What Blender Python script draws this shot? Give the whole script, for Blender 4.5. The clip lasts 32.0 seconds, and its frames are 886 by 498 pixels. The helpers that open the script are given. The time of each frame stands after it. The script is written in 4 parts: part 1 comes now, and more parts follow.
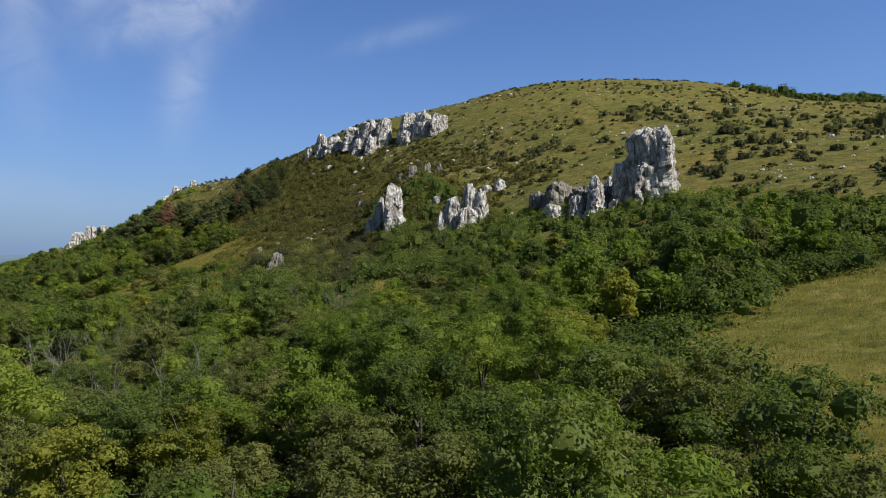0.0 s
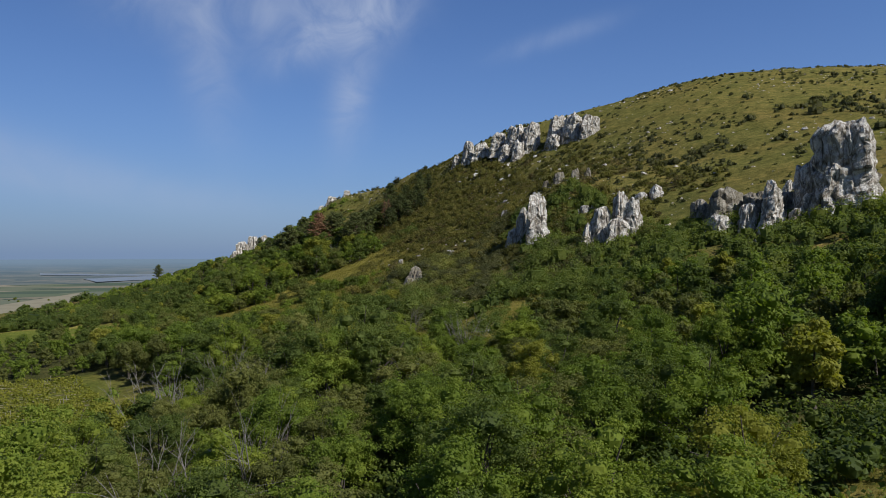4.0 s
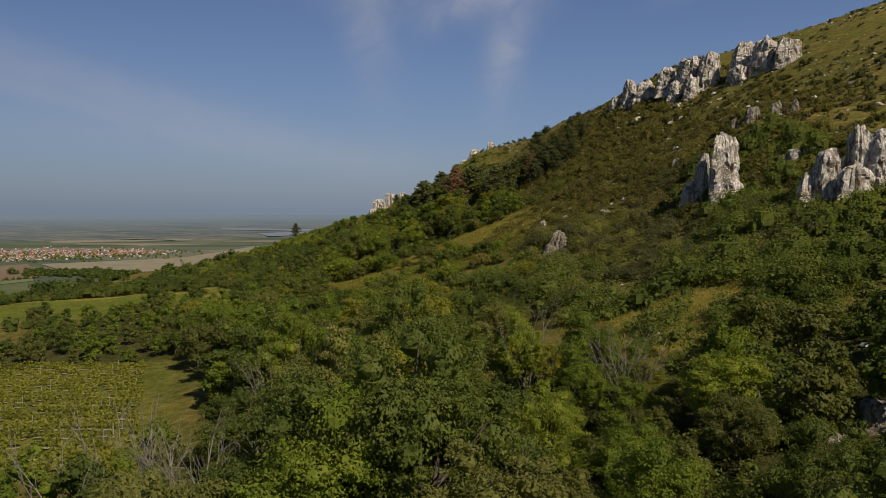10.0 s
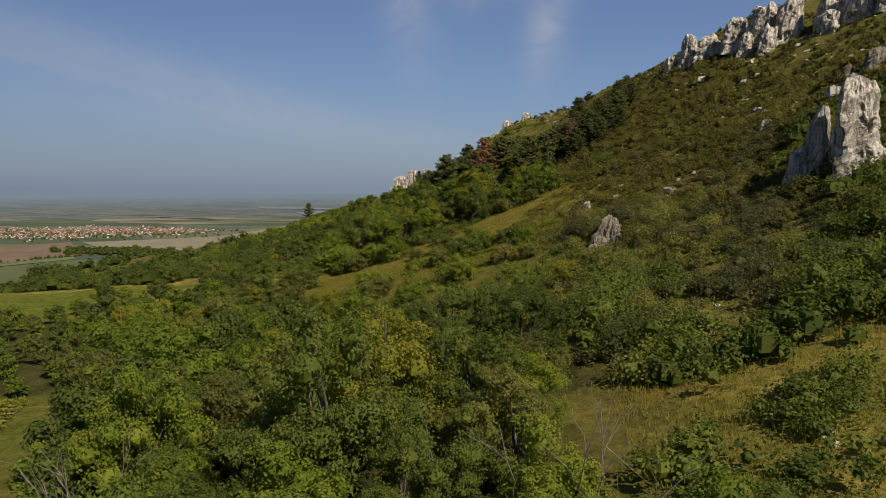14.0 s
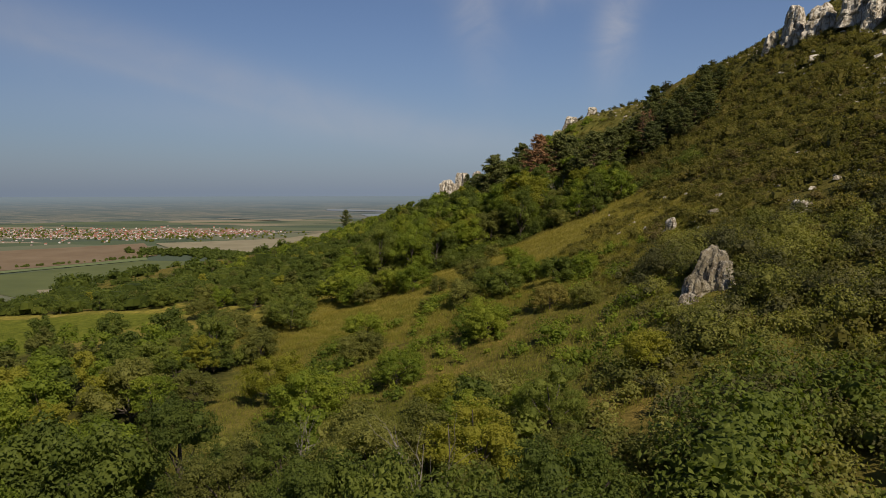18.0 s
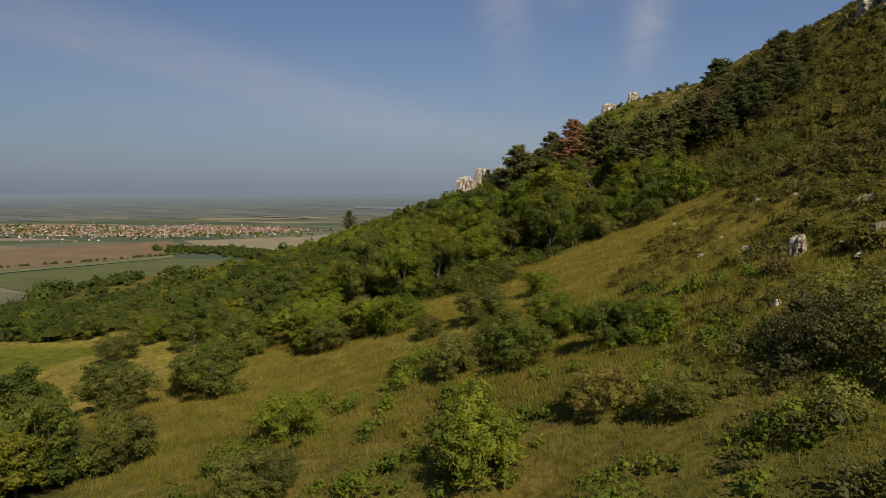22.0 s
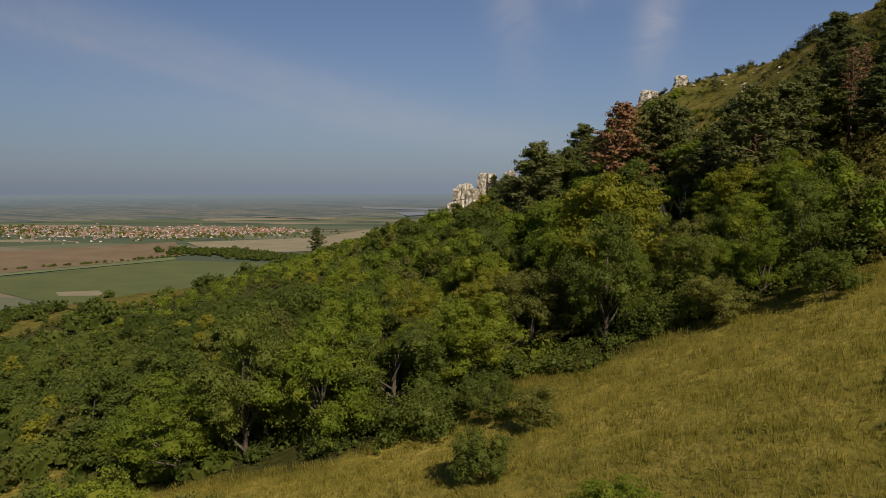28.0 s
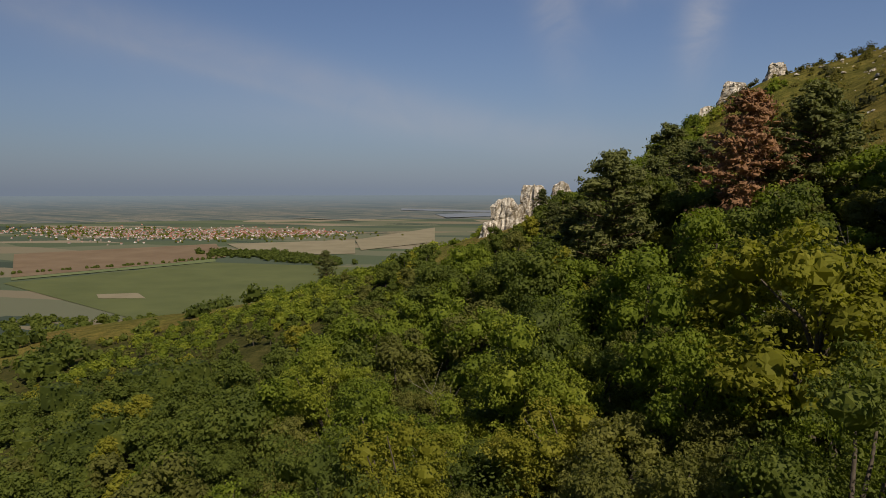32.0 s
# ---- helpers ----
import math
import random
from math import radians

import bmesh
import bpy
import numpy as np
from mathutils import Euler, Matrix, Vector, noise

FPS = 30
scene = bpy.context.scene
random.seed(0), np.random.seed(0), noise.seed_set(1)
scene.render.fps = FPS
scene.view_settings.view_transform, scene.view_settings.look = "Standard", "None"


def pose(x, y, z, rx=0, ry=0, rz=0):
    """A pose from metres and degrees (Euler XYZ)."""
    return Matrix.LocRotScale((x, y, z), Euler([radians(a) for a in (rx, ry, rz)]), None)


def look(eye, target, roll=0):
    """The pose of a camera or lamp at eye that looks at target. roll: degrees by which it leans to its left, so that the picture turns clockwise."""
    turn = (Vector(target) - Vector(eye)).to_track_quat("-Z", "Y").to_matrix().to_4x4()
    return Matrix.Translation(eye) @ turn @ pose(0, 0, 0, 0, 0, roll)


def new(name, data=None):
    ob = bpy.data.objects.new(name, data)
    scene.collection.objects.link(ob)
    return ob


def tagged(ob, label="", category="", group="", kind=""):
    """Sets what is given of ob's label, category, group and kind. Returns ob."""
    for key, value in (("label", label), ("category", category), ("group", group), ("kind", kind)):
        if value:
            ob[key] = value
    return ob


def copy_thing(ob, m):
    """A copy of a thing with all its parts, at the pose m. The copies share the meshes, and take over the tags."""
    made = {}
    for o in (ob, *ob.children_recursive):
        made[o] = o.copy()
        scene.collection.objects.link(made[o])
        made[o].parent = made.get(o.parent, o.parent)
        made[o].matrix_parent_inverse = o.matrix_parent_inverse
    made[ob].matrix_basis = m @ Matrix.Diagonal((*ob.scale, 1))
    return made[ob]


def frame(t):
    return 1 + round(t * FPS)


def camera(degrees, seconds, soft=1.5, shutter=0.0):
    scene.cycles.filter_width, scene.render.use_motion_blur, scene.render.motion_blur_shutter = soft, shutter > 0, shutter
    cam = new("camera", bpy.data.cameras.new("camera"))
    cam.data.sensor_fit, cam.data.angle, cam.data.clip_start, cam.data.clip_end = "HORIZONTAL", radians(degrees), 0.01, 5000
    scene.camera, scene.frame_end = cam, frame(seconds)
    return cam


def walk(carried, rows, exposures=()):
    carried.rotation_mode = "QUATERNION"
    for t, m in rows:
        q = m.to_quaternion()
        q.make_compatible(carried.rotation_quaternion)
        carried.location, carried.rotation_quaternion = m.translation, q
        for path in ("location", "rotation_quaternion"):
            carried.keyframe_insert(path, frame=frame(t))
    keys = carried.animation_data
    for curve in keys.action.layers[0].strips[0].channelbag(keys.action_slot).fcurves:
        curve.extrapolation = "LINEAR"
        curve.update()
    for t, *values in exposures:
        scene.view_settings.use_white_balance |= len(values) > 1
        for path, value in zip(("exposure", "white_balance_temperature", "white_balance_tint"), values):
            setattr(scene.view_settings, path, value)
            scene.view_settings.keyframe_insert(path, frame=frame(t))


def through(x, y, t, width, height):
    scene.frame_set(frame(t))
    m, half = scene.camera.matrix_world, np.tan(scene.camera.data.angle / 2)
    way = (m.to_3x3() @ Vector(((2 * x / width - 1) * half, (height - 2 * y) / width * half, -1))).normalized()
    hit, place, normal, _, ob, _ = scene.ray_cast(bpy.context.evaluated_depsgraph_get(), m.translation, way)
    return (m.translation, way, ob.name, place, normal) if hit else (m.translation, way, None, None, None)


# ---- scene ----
cam = camera(63.8, 32.0, soft=0.85)
PATH = [  # seconds, x, y, z, tilt, turn
    (0, 0.00, 0.00, 100.00, 90.09, -22.52),
    (0.5, 0.78, 1.38, 100.23, 90.17, -20.37),
    (1, 1.56, 2.73, 100.48, 90.29, -18.11),
    (1.5, 2.35, 4.00, 100.73, 90.38, -15.08),
    (2, 3.12, 5.21, 100.97, 90.32, -12.43),
    (2.5, 3.85, 6.38, 101.21, 90.41, -11.82),
    (4.5, 7.09, 11.64, 102.46, 90.54, -8.02),
    (5, 7.87, 13.53, 102.68, 90.75, -5.57),
    (5.5, 8.62, 15.54, 102.88, 90.88, -4.52),
    (6, 9.33, 17.72, 103.05, 90.85, -2.27),
    (6.5, 9.98, 20.10, 103.18, 91.02, 0.30),
    (7, 10.58, 22.67, 103.28, 91.06, 2.74),
    (7.5, 11.11, 25.44, 103.34, 91.06, 2.54),
    (8, 11.59, 28.42, 103.37, 91.06, 2.54),
    (8.5, 12.02, 31.59, 103.37, 91.12, 2.27),
    (9, 12.39, 34.98, 103.32, 90.72, 2.53),
    (9.5, 12.72, 38.58, 103.25, 89.93, 2.25),
    (10, 13.00, 42.34, 103.16, 86.90, 2.40),
    (10.5, 13.26, 46.24, 103.08, 85.08, 2.21),
    (11, 13.50, 50.24, 103.02, 85.07, 2.20),
    (11.5, 13.76, 54.33, 102.95, 85.13, 2.07),
    (12, 14.04, 58.49, 102.90, 85.17, 2.52),
    (12.5, 14.37, 62.70, 102.86, 85.08, 3.12),
    (13, 14.72, 66.94, 102.85, 85.19, 3.90),
    (13.5, 15.08, 71.19, 102.89, 85.12, 4.64),
    (14, 15.44, 75.45, 102.98, 85.21, 5.46),
    (14.5, 15.80, 79.72, 103.09, 85.26, 6.32),
    (16.5, 17.29, 96.81, 103.90, 85.44, 9.13),
    (17, 17.38, 100.97, 104.00, 85.31, 9.72),
    (17.5, 17.40, 105.11, 104.08, 85.38, 10.31),
    (18, 17.32, 109.26, 104.14, 85.38, 10.81),
    (18.5, 17.17, 113.43, 104.20, 85.36, 11.29),
    (19, 16.95, 117.63, 104.25, 85.34, 11.97),
    (19.5, 16.67, 121.86, 104.30, 85.38, 12.54),
    (20, 16.33, 126.10, 104.35, 85.34, 13.05),
    (20.5, 15.94, 130.35, 104.37, 85.33, 13.25),
    (21, 15.52, 134.60, 104.37, 85.24, 13.18),
    (21.5, 15.08, 138.86, 104.36, 85.22, 13.17),
    (22, 14.59, 143.09, 104.35, 85.18, 13.13),
    (22.5, 14.05, 147.30, 104.36, 85.16, 13.06),
    (23, 13.49, 151.46, 104.37, 85.21, 12.99),
    (23.5, 12.89, 155.60, 104.40, 85.11, 13.09),
    (24, 12.23, 159.71, 104.44, 85.12, 13.04),
    (24.5, 11.52, 163.80, 104.52, 85.12, 13.00),
    (25, 10.79, 167.87, 104.65, 85.16, 12.79),
    (25.5, 10.09, 171.98, 104.86, 85.11, 12.82),
    (27.5, 7.49, 188.79, 106.60, 85.19, 13.50),
    (28, 6.85, 192.91, 107.07, 85.15, 13.84),
    (28.5, 6.20, 197.00, 107.55, 85.17, 14.17),
    (29, 5.52, 201.06, 108.03, 85.21, 14.53),
    (29.5, 4.82, 205.09, 108.47, 85.27, 14.96),
    (30, 4.05, 209.09, 108.86, 85.28, 15.34),
    (30.5, 3.17, 213.04, 109.18, 85.27, 15.69),
    (31, 2.19, 216.97, 109.45, 85.23, 16.32),
    (31.5, 1.12, 220.88, 109.70, 85.24, 16.87),
    (32, -0.00, 224.77, 109.95, 85.23, 17.08),
]

EXPOSURES = [(0, 0.3, 5800, 9), (2.5, 0.2, 5780, 9), (6, -0.14, 5900, 10), (8, -0.23, 6300, 12), (9, -0.27, 6700, 15), (10.5, -0.13, 7150, 12), (14, -0.02, 7050, 11), (19, -0.08, 7350, 11), (25, -0.11, 7500, 12), (32, -0.15, 7400, 12)]
walk(cam, [(t, pose(x, y, z, tilt, 0, turn)) for t, x, y, z, tilt, turn in PATH], EXPOSURES)

# ---- light ----
SUN_WAY = Vector((0.53, -0.59, 0.75)).normalized()      # towards the sun
world = bpy.data.worlds.new("sky")
scene.world = world
world.use_nodes = True
wt = world.node_tree
wt.nodes.clear()


def node(tree, kind, operation="", data_type="", blend_type=""):
    n = tree.nodes.new(kind)
    if operation:
        n.operation = operation
    if data_type:
        n.data_type = data_type
    if blend_type:
        n.blend_type = blend_type
    return n


def link(tree, a, b):
    tree.links.new(a, b)


SKY_POWER = 0.087
sky = node(wt, "ShaderNodeTexSky")
sky.sky_type, sky.sun_disc = "NISHITA", False
sky.sun_elevation = math.asin(SUN_WAY.z)
sky.sun_rotation = math.atan2(SUN_WAY.x, SUN_WAY.y)
sky.altitude, sky.air_density, sky.dust_density, sky.ozone_density = 300, 1.0, 0.35, 3.0
coord = node(wt, "ShaderNodeTexCoord")


def math_node(tree, op, a, b=None, c=None):
    n = node(tree, "ShaderNodeMath", operation=op)
    for i, v in enumerate((a, b, c)):
        if v is None:
            continue
        if isinstance(v, (int, float)):
            n.inputs[i].default_value = v
        else:
            link(tree, v, n.inputs[i])
    return n.outputs[0]


# Cirrus: bearing (degrees to the right of +y) and height (degrees) of each wisp, its half sizes and its lean.
split = node(wt, "ShaderNodeSeparateXYZ")
link(wt, coord.outputs["Generated"], split.inputs[0])
bearing = math_node(wt, "MULTIPLY", math_node(wt, "ARCTAN2", split.outputs[0], split.outputs[1]), 57.2958)
height = math_node(wt, "MULTIPLY", math_node(wt, "ARCSINE", split.outputs[2]), 57.2958)
sky_flat = node(wt, "ShaderNodeCombineXYZ")
link(wt, bearing, sky_flat.inputs[0])
link(wt, height, sky_flat.inputs[1])
wisp_noise = node(wt, "ShaderNodeTexNoise")
wisp_noise.inputs["Scale"].default_value, wisp_noise.inputs["Detail"].default_value = 0.22, 7
wisp_noise.inputs["Roughness"].default_value, wisp_noise.inputs["Distortion"].default_value = 0.58, 0.9
link(wt, sky_flat.outputs[0], wisp_noise.inputs["Vector"])


def wisp_sum(rows):
    total = None
    for b, h, sb, sh, lean, power in rows:
        du, dv = math_node(wt, "SUBTRACT", bearing, float(b)), math_node(wt, "SUBTRACT", height, float(h))
        c, s = math.cos(radians(lean)), math.sin(radians(lean))
        u = math_node(wt, "ADD", math_node(wt, "MULTIPLY", du, c / sb), math_node(wt, "MULTIPLY", dv, s / sb))
        v = math_node(wt, "ADD", math_node(wt, "MULTIPLY", du, -s / sh), math_node(wt, "MULTIPLY", dv, c / sh))
        r2 = math_node(wt, "ADD", math_node(wt, "MULTIPLY", u, u), math_node(wt, "MULTIPLY", v, v))
        one = math_node(wt, "MULTIPLY", math_node(wt, "EXPONENT", math_node(wt, "MULTIPLY", r2, -1.0)), float(power))
        total = one if total is None else math_node(wt, "ADD", total, one)
    return total


tufts = wisp_sum(((2.6, 12.6, 1.5, 4.0, -8, 0.42), (1.2, 17.0, 5.0, 1.6, 22, 0.42), (-3.6, 18.8, 5.5, 2.4, 8, 0.36), (-8.6, 14.5, 2.0, 6.0, 14, 0.24),
                  (-12.5, 19.5, 3.8, 2.8, 0, 0.28), (4.5, 20.5, 3.2, 3.8, -30, 0.4), (19.0, 16.8, 4.5, 0.7, 14, 0.18)))
streaks = wisp_sum(((-34.0, 8.6, 15.0, 0.5, -14, 0.08), (-26.0, 8.2, 15.0, 1.7, -14, 0.2), (-44.0, 11.5, 12.0, 2.4, -14, 0.14), (-20.0, 5.0, 22.0, 1.4, -4, 0.10)))
curl = math_node(wt, "MULTIPLY_ADD", wisp_noise.outputs["Fac"], 3.0, -0.6)
brushed = math_node(wt, "MULTIPLY_ADD", wisp_noise.outputs["Fac"], 1.5, 0.6)
wisps = math_node(wt, "ADD", math_node(wt, "MULTIPLY", tufts, curl), math_node(wt, "MULTIPLY", streaks, brushed))
cloud = node(wt, "ShaderNodeClamp")
link(wt, wisps, cloud.inputs[0])
cloud.inputs["Max"].default_value = 0.75
haze = math_node(wt, "EXPONENT", math_node(wt, "MULTIPLY", math_node(wt, "MAXIMUM", height, 0.0), -0.13))
haze_mix = node(wt, "ShaderNodeMix", data_type="RGBA")
link(wt, math_node(wt, "MULTIPLY", haze, 0.92), haze_mix.inputs["Factor"])
tinted = node(wt, "ShaderNodeMix", data_type="RGBA", blend_type="MULTIPLY")
tinted.inputs["Factor"].default_value, tinted.inputs["B"].default_value = 1.0, (0.72, 0.83, 1.07, 1)
link(wt, sky.outputs[0], tinted.inputs["A"])
link(wt, tinted.outputs["Result"], haze_mix.inputs["A"])
haze_mix.inputs["B"].default_value = (2.38, 3.22, 4.7, 1)
sky_mix = node(wt, "ShaderNodeMix", data_type="RGBA")
link(wt, cloud.outputs[0], sky_mix.inputs["Factor"])
link(wt, haze_mix.outputs["Result"], sky_mix.inputs["A"])
sky_mix.inputs["B"].default_value = (5.4, 5.8, 6.9, 1)
# the sky deepens away from the sun's side
deep = math_node(wt, "MULTIPLY_ADD", math_node(wt, "COSINE", math_node(wt, "MULTIPLY_ADD", bearing, 0.01745, -0.8)), 0.23, 0.77)
fade = node(wt, "ShaderNodeMix", data_type="RGBA", blend_type="MULTIPLY")
fade.inputs["Factor"].default_value = 1.0
sky_out = node(wt, "ShaderNodeBackground")
link(wt, sky_mix.outputs["Result"], fade.inputs["A"])
link(wt, deep, fade.inputs["B"])
link(wt, fade.outputs["Result"], sky_out.inputs[0])
sky_out.inputs[1].default_value = SKY_POWER
link(wt, sky_out.outputs[0], node(wt, "ShaderNodeOutputWorld").inputs[0])

sun = new("sun", bpy.data.lights.new("sun", "SUN"))
sun.data.energy, sun.data.angle, sun.data.color = 4.8, radians(0.53), (1.0, 0.93, 0.82)
sun.matrix_world = look((0, 0, 400), Vector((0, 0, 400)) - SUN_WAY)

# ---- the lie of the land ----
SWELL = (  # height of each broad swell of the slope, on a lattice 70 x 80 m wide
    (-1.68, -0.95, 2.03, 4.40, 5.46, 16.45, 0.33),
    (-1.25, 4.09, 0.96, 6.78, -2.86, -0.69, -17.33),
    (-0.65, 4.20, -13.60, -1.09, -15.33, 11.46, 9.62),
    (-2.96, -0.01, -7.08, 7.66, -7.35, 16.34, 2.71),
    (-4.03, 1.47, 5.04, 8.30, 13.01, 7.64, -18.35),
    (-5.86, -6.68, -7.04, -5.59, 17.85, 17.73, 2.64),
)
LEVEL, RISE_X, RISE_Y = 92.29, 0.2254, 0.0128

PLAIN = -82.0


def hill(x, y):
    """The slope's height, in arrays or numbers."""
    x, y = np.asarray(x, float), np.asarray(y, float)
    z = LEVEL + RISE_X * x + RISE_Y * np.clip(y, -400, 700)
    for i, column in enumerate(SWELL):
        for j, high in enumerate(column):
            z = z + high * np.exp(-((x + 150 - 70 * i) ** 2 + (y + 40 - 80 * j) ** 2) / 11250.0)
    z = z + 10 * np.exp(-((x - 22) / 26) ** 2 - ((y - 388) / 24) ** 2)       # crag on the spur
    z = z + 6 * np.exp(-((x - 69) / 16) ** 2 - ((y - 184) / 22) ** 2)        # scree shoulder
    z = z + 9 * np.exp(-((x - 82) / 34) ** 2 - ((y - 318) / 36) ** 2)        # upper ridge
    z = z + 3.5 * np.exp(-((x - 232) / 40) ** 2 - ((y - 240) / 40) ** 2)     # hilltop
    z = z + 5.6 * np.exp(-((x - 50) / 13) ** 2 - ((y - 354) / 26) ** 2)      # crest behind the pines
    z = z - 11 / (1 + np.exp((x + 82) / 14)) * np.exp(-((y - 310) / 60) ** 2)  # fall below the spur wood
    z = z - 0.35 * np.maximum(0, y - 425) - 0.25 * np.maximum(0, x - 290)
    return z


def plain(x, y):
    """The plain, which lifts towards the haze of its far edge."""
    far = np.hypot(np.asarray(x, float), np.asarray(y, float) - 190)
    part = np.clip((far - 2000) / 2900, 0, 0.9975)
    true = np.where(far < 2000, far, 2000 - 4000 * np.log(1 - part))
    return np.where(far < 2000, PLAIN, 104 - far * (104 - PLAIN) / true)


def relief(x, y):
    x, y = np.asarray(x, float), np.asarray(y, float)
    z = 0.35 * np.sin(x * 0.21 + 1.3 * np.sin(y * 0.13)) * np.sin(y * 0.17 + 0.9 * np.sin(x * 0.11))
    return z + 0.16 * np.sin(x * 0.63 + 2 * np.sin(y * 0.41)) * np.sin(y * 0.57 + 1.7 * np.sin(x * 0.37))


def ground_z(x, y):
    a, b = hill(x, y), plain(x, y)
    near = np.clip((a - PLAIN) / 60, 0, 1)
    k = 14.0
    return np.where(a - b > 60, a, b + k * np.log1p(np.exp(np.clip((a - b) / k, -30, 30)))) + near * relief(x, y)


# ---- materials ----
def material(name, rough=0.9):
    m = bpy.data.materials.new(name)
    m.use_nodes = True
    bsdf = m.node_tree.nodes["Principled BSDF"]
    bsdf.inputs["Roughness"].default_value = rough
    bsdf.inputs["Specular IOR Level"].default_value = 0.25
    return m, m.node_tree, bsdf


def noise_tex(tree, scale, detail=4.0, rough=0.55, vector=None, distortion=0.0):
    n = node(tree, "ShaderNodeTexNoise")
    n.inputs["Scale"].default_value, n.inputs["Detail"].default_value = scale, detail
    n.inputs["Roughness"].default_value, n.inputs["Distortion"].default_value = rough, distortion
    if vector is not None:
        link(tree, vector, n.inputs["Vector"])
    return n.outputs["Fac"]


def ramp(tree, fac, *stops):
    n = node(tree, "ShaderNodeValToRGB")
    while len(n.color_ramp.elements) < len(stops):
        n.color_ramp.elements.new(0.5)
    for e, (at, col) in zip(n.color_ramp.elements, stops):
        e.position, e.color = at, (*col, 1)
    link(tree, fac, n.inputs[0])
    return n.outputs[0]


def mixed(tree, fac, a, b, blend="MIX"):
    n = node(tree, "ShaderNodeMix", data_type="RGBA", blend_type=blend)
    for key, v in (("Factor", fac), ("A", a), ("B", b)):
        if isinstance(v, (int, float)):
            n.inputs[key].default_value = v
        elif isinstance(v, tuple):
            n.inputs[key].default_value = (*v, 1)
        else:
            link(tree, v, n.inputs[key])
    return n.outputs["Result"]


def bump(tree, bsdf, fac, strength, distance):
    n = node(tree, "ShaderNodeBump")
    n.inputs["Strength"].default_value, n.inputs["Distance"].default_value = strength, distance
    link(tree, fac, n.inputs["Height"])
    link(tree, n.outputs[0], bsdf.inputs["Normal"])


def place(tree, name="Position"):
    return node(tree, "ShaderNodeNewGeometry").outputs[name]


def leaf_material(name, dark, mid, light, through=0.5):
    """Leaves: colour by tree, by clump and by leaf, and some light let through."""
    m, t, bsdf = material(name, 0.6)
    bsdf.inputs["Specular IOR Level"].default_value = 0.12
    info = node(t, "ShaderNodeObjectInfo").outputs["Random"]
    leaf = place(t, "Random Per Island")
    clump = noise_tex(t, 0.45, 2, vector=place(t))
    shade = math_node(t, "ADD", math_node(t, "MULTIPLY", info, 0.42), math_node(t, "MULTIPLY", leaf, 0.2))
    shade = math_node(t, "ADD", shade, math_node(t, "MULTIPLY_ADD", clump, 0.9, -0.23))
    tint = node(t, "ShaderNodeAttribute")               # a tint of its own for each bush of a joined stand
    tint.attribute_name = "tint"
    shade = math_node(t, "ADD", shade, math_node(t, "MULTIPLY", tint.outputs["Fac"], 0.5))
    col = ramp(t, shade, (0.12, dark), (0.5, mid), (0.95, light))
    link(t, col, bsdf.inputs["Base Color"])
    glow = node(t, "ShaderNodeBsdfTranslucent")
    link(t, mixed(t, 1.0, col, (1.25, 1.3, 0.5), "MULTIPLY"), glow.inputs[0])
    both = node(t, "ShaderNodeMixShader")
    both.inputs[0].default_value = through
    link(t, bsdf.outputs[0], both.inputs[1])
    link(t, glow.outputs[0], both.inputs[2])
    link(t, both.outputs[0], t.nodes["Material Output"].inputs[0])
    return m


LEAF = {
    "fresh": leaf_material("fresh_green_leaves", (0.090, 0.124, 0.021), (0.172, 0.222, 0.030), (0.315, 0.335, 0.050)),
    "deep": leaf_material("deep_green_leaves", (0.066, 0.092, 0.023), (0.125, 0.158, 0.033), (0.210, 0.235, 0.050)),
    "olive": leaf_material("olive_leaves", (0.098, 0.106, 0.029), (0.172, 0.180, 0.048), (0.270, 0.262, 0.072)),
    "yellow": leaf_material("yellowing_leaves", (0.140, 0.150, 0.022), (0.235, 0.238, 0.032), (0.320, 0.296, 0.052)),
    "shrub": leaf_material("shrub_leaves", (0.092, 0.090, 0.025), (0.160, 0.150, 0.038), (0.245, 0.208, 0.062)),
    "thorn": leaf_material("grey_thorn_leaves", (0.058, 0.062, 0.030), (0.104, 0.106, 0.044), (0.165, 0.158, 0.066)),
    "brown": leaf_material("browning_shrub_leaves", (0.084, 0.071, 0.030), (0.148, 0.120, 0.048), (0.220, 0.175, 0.078)),
    "needle": leaf_material("pine_needles", (0.064, 0.080, 0.030), (0.112, 0.128, 0.044), (0.175, 0.185, 0.062), 0.35),
    "rust": leaf_material("dry_brown_needles", (0.160, 0.088, 0.048), (0.290, 0.160, 0.086), (0.400, 0.235, 0.130), 0.25),
    "ochre": leaf_material("yellowed_leaves", (0.156, 0.139, 0.037), (0.274, 0.235, 0.066), (0.392, 0.326, 0.112)),
}


def bark_material(name, a, b):
    m, t, bsdf = material(name)
    n = noise_tex(t, 6, 5, vector=place(t))
    link(t, ramp(t, n, (0.3, a), (0.7, b)), bsdf.inputs["Base Color"])
    bump(t, bsdf, n, 0.5, 0.03)
    return m


BARK = bark_material("brown_grey_bark", (0.05, 0.04, 0.03), (0.14, 0.115, 0.09))
PALE_BARK = bark_material("weathered_pale_wood", (0.13, 0.115, 0.09), (0.29, 0.26, 0.215))
PINE_BARK = bark_material("reddish_pine_bark", (0.07, 0.04, 0.028), (0.17, 0.10, 0.07))


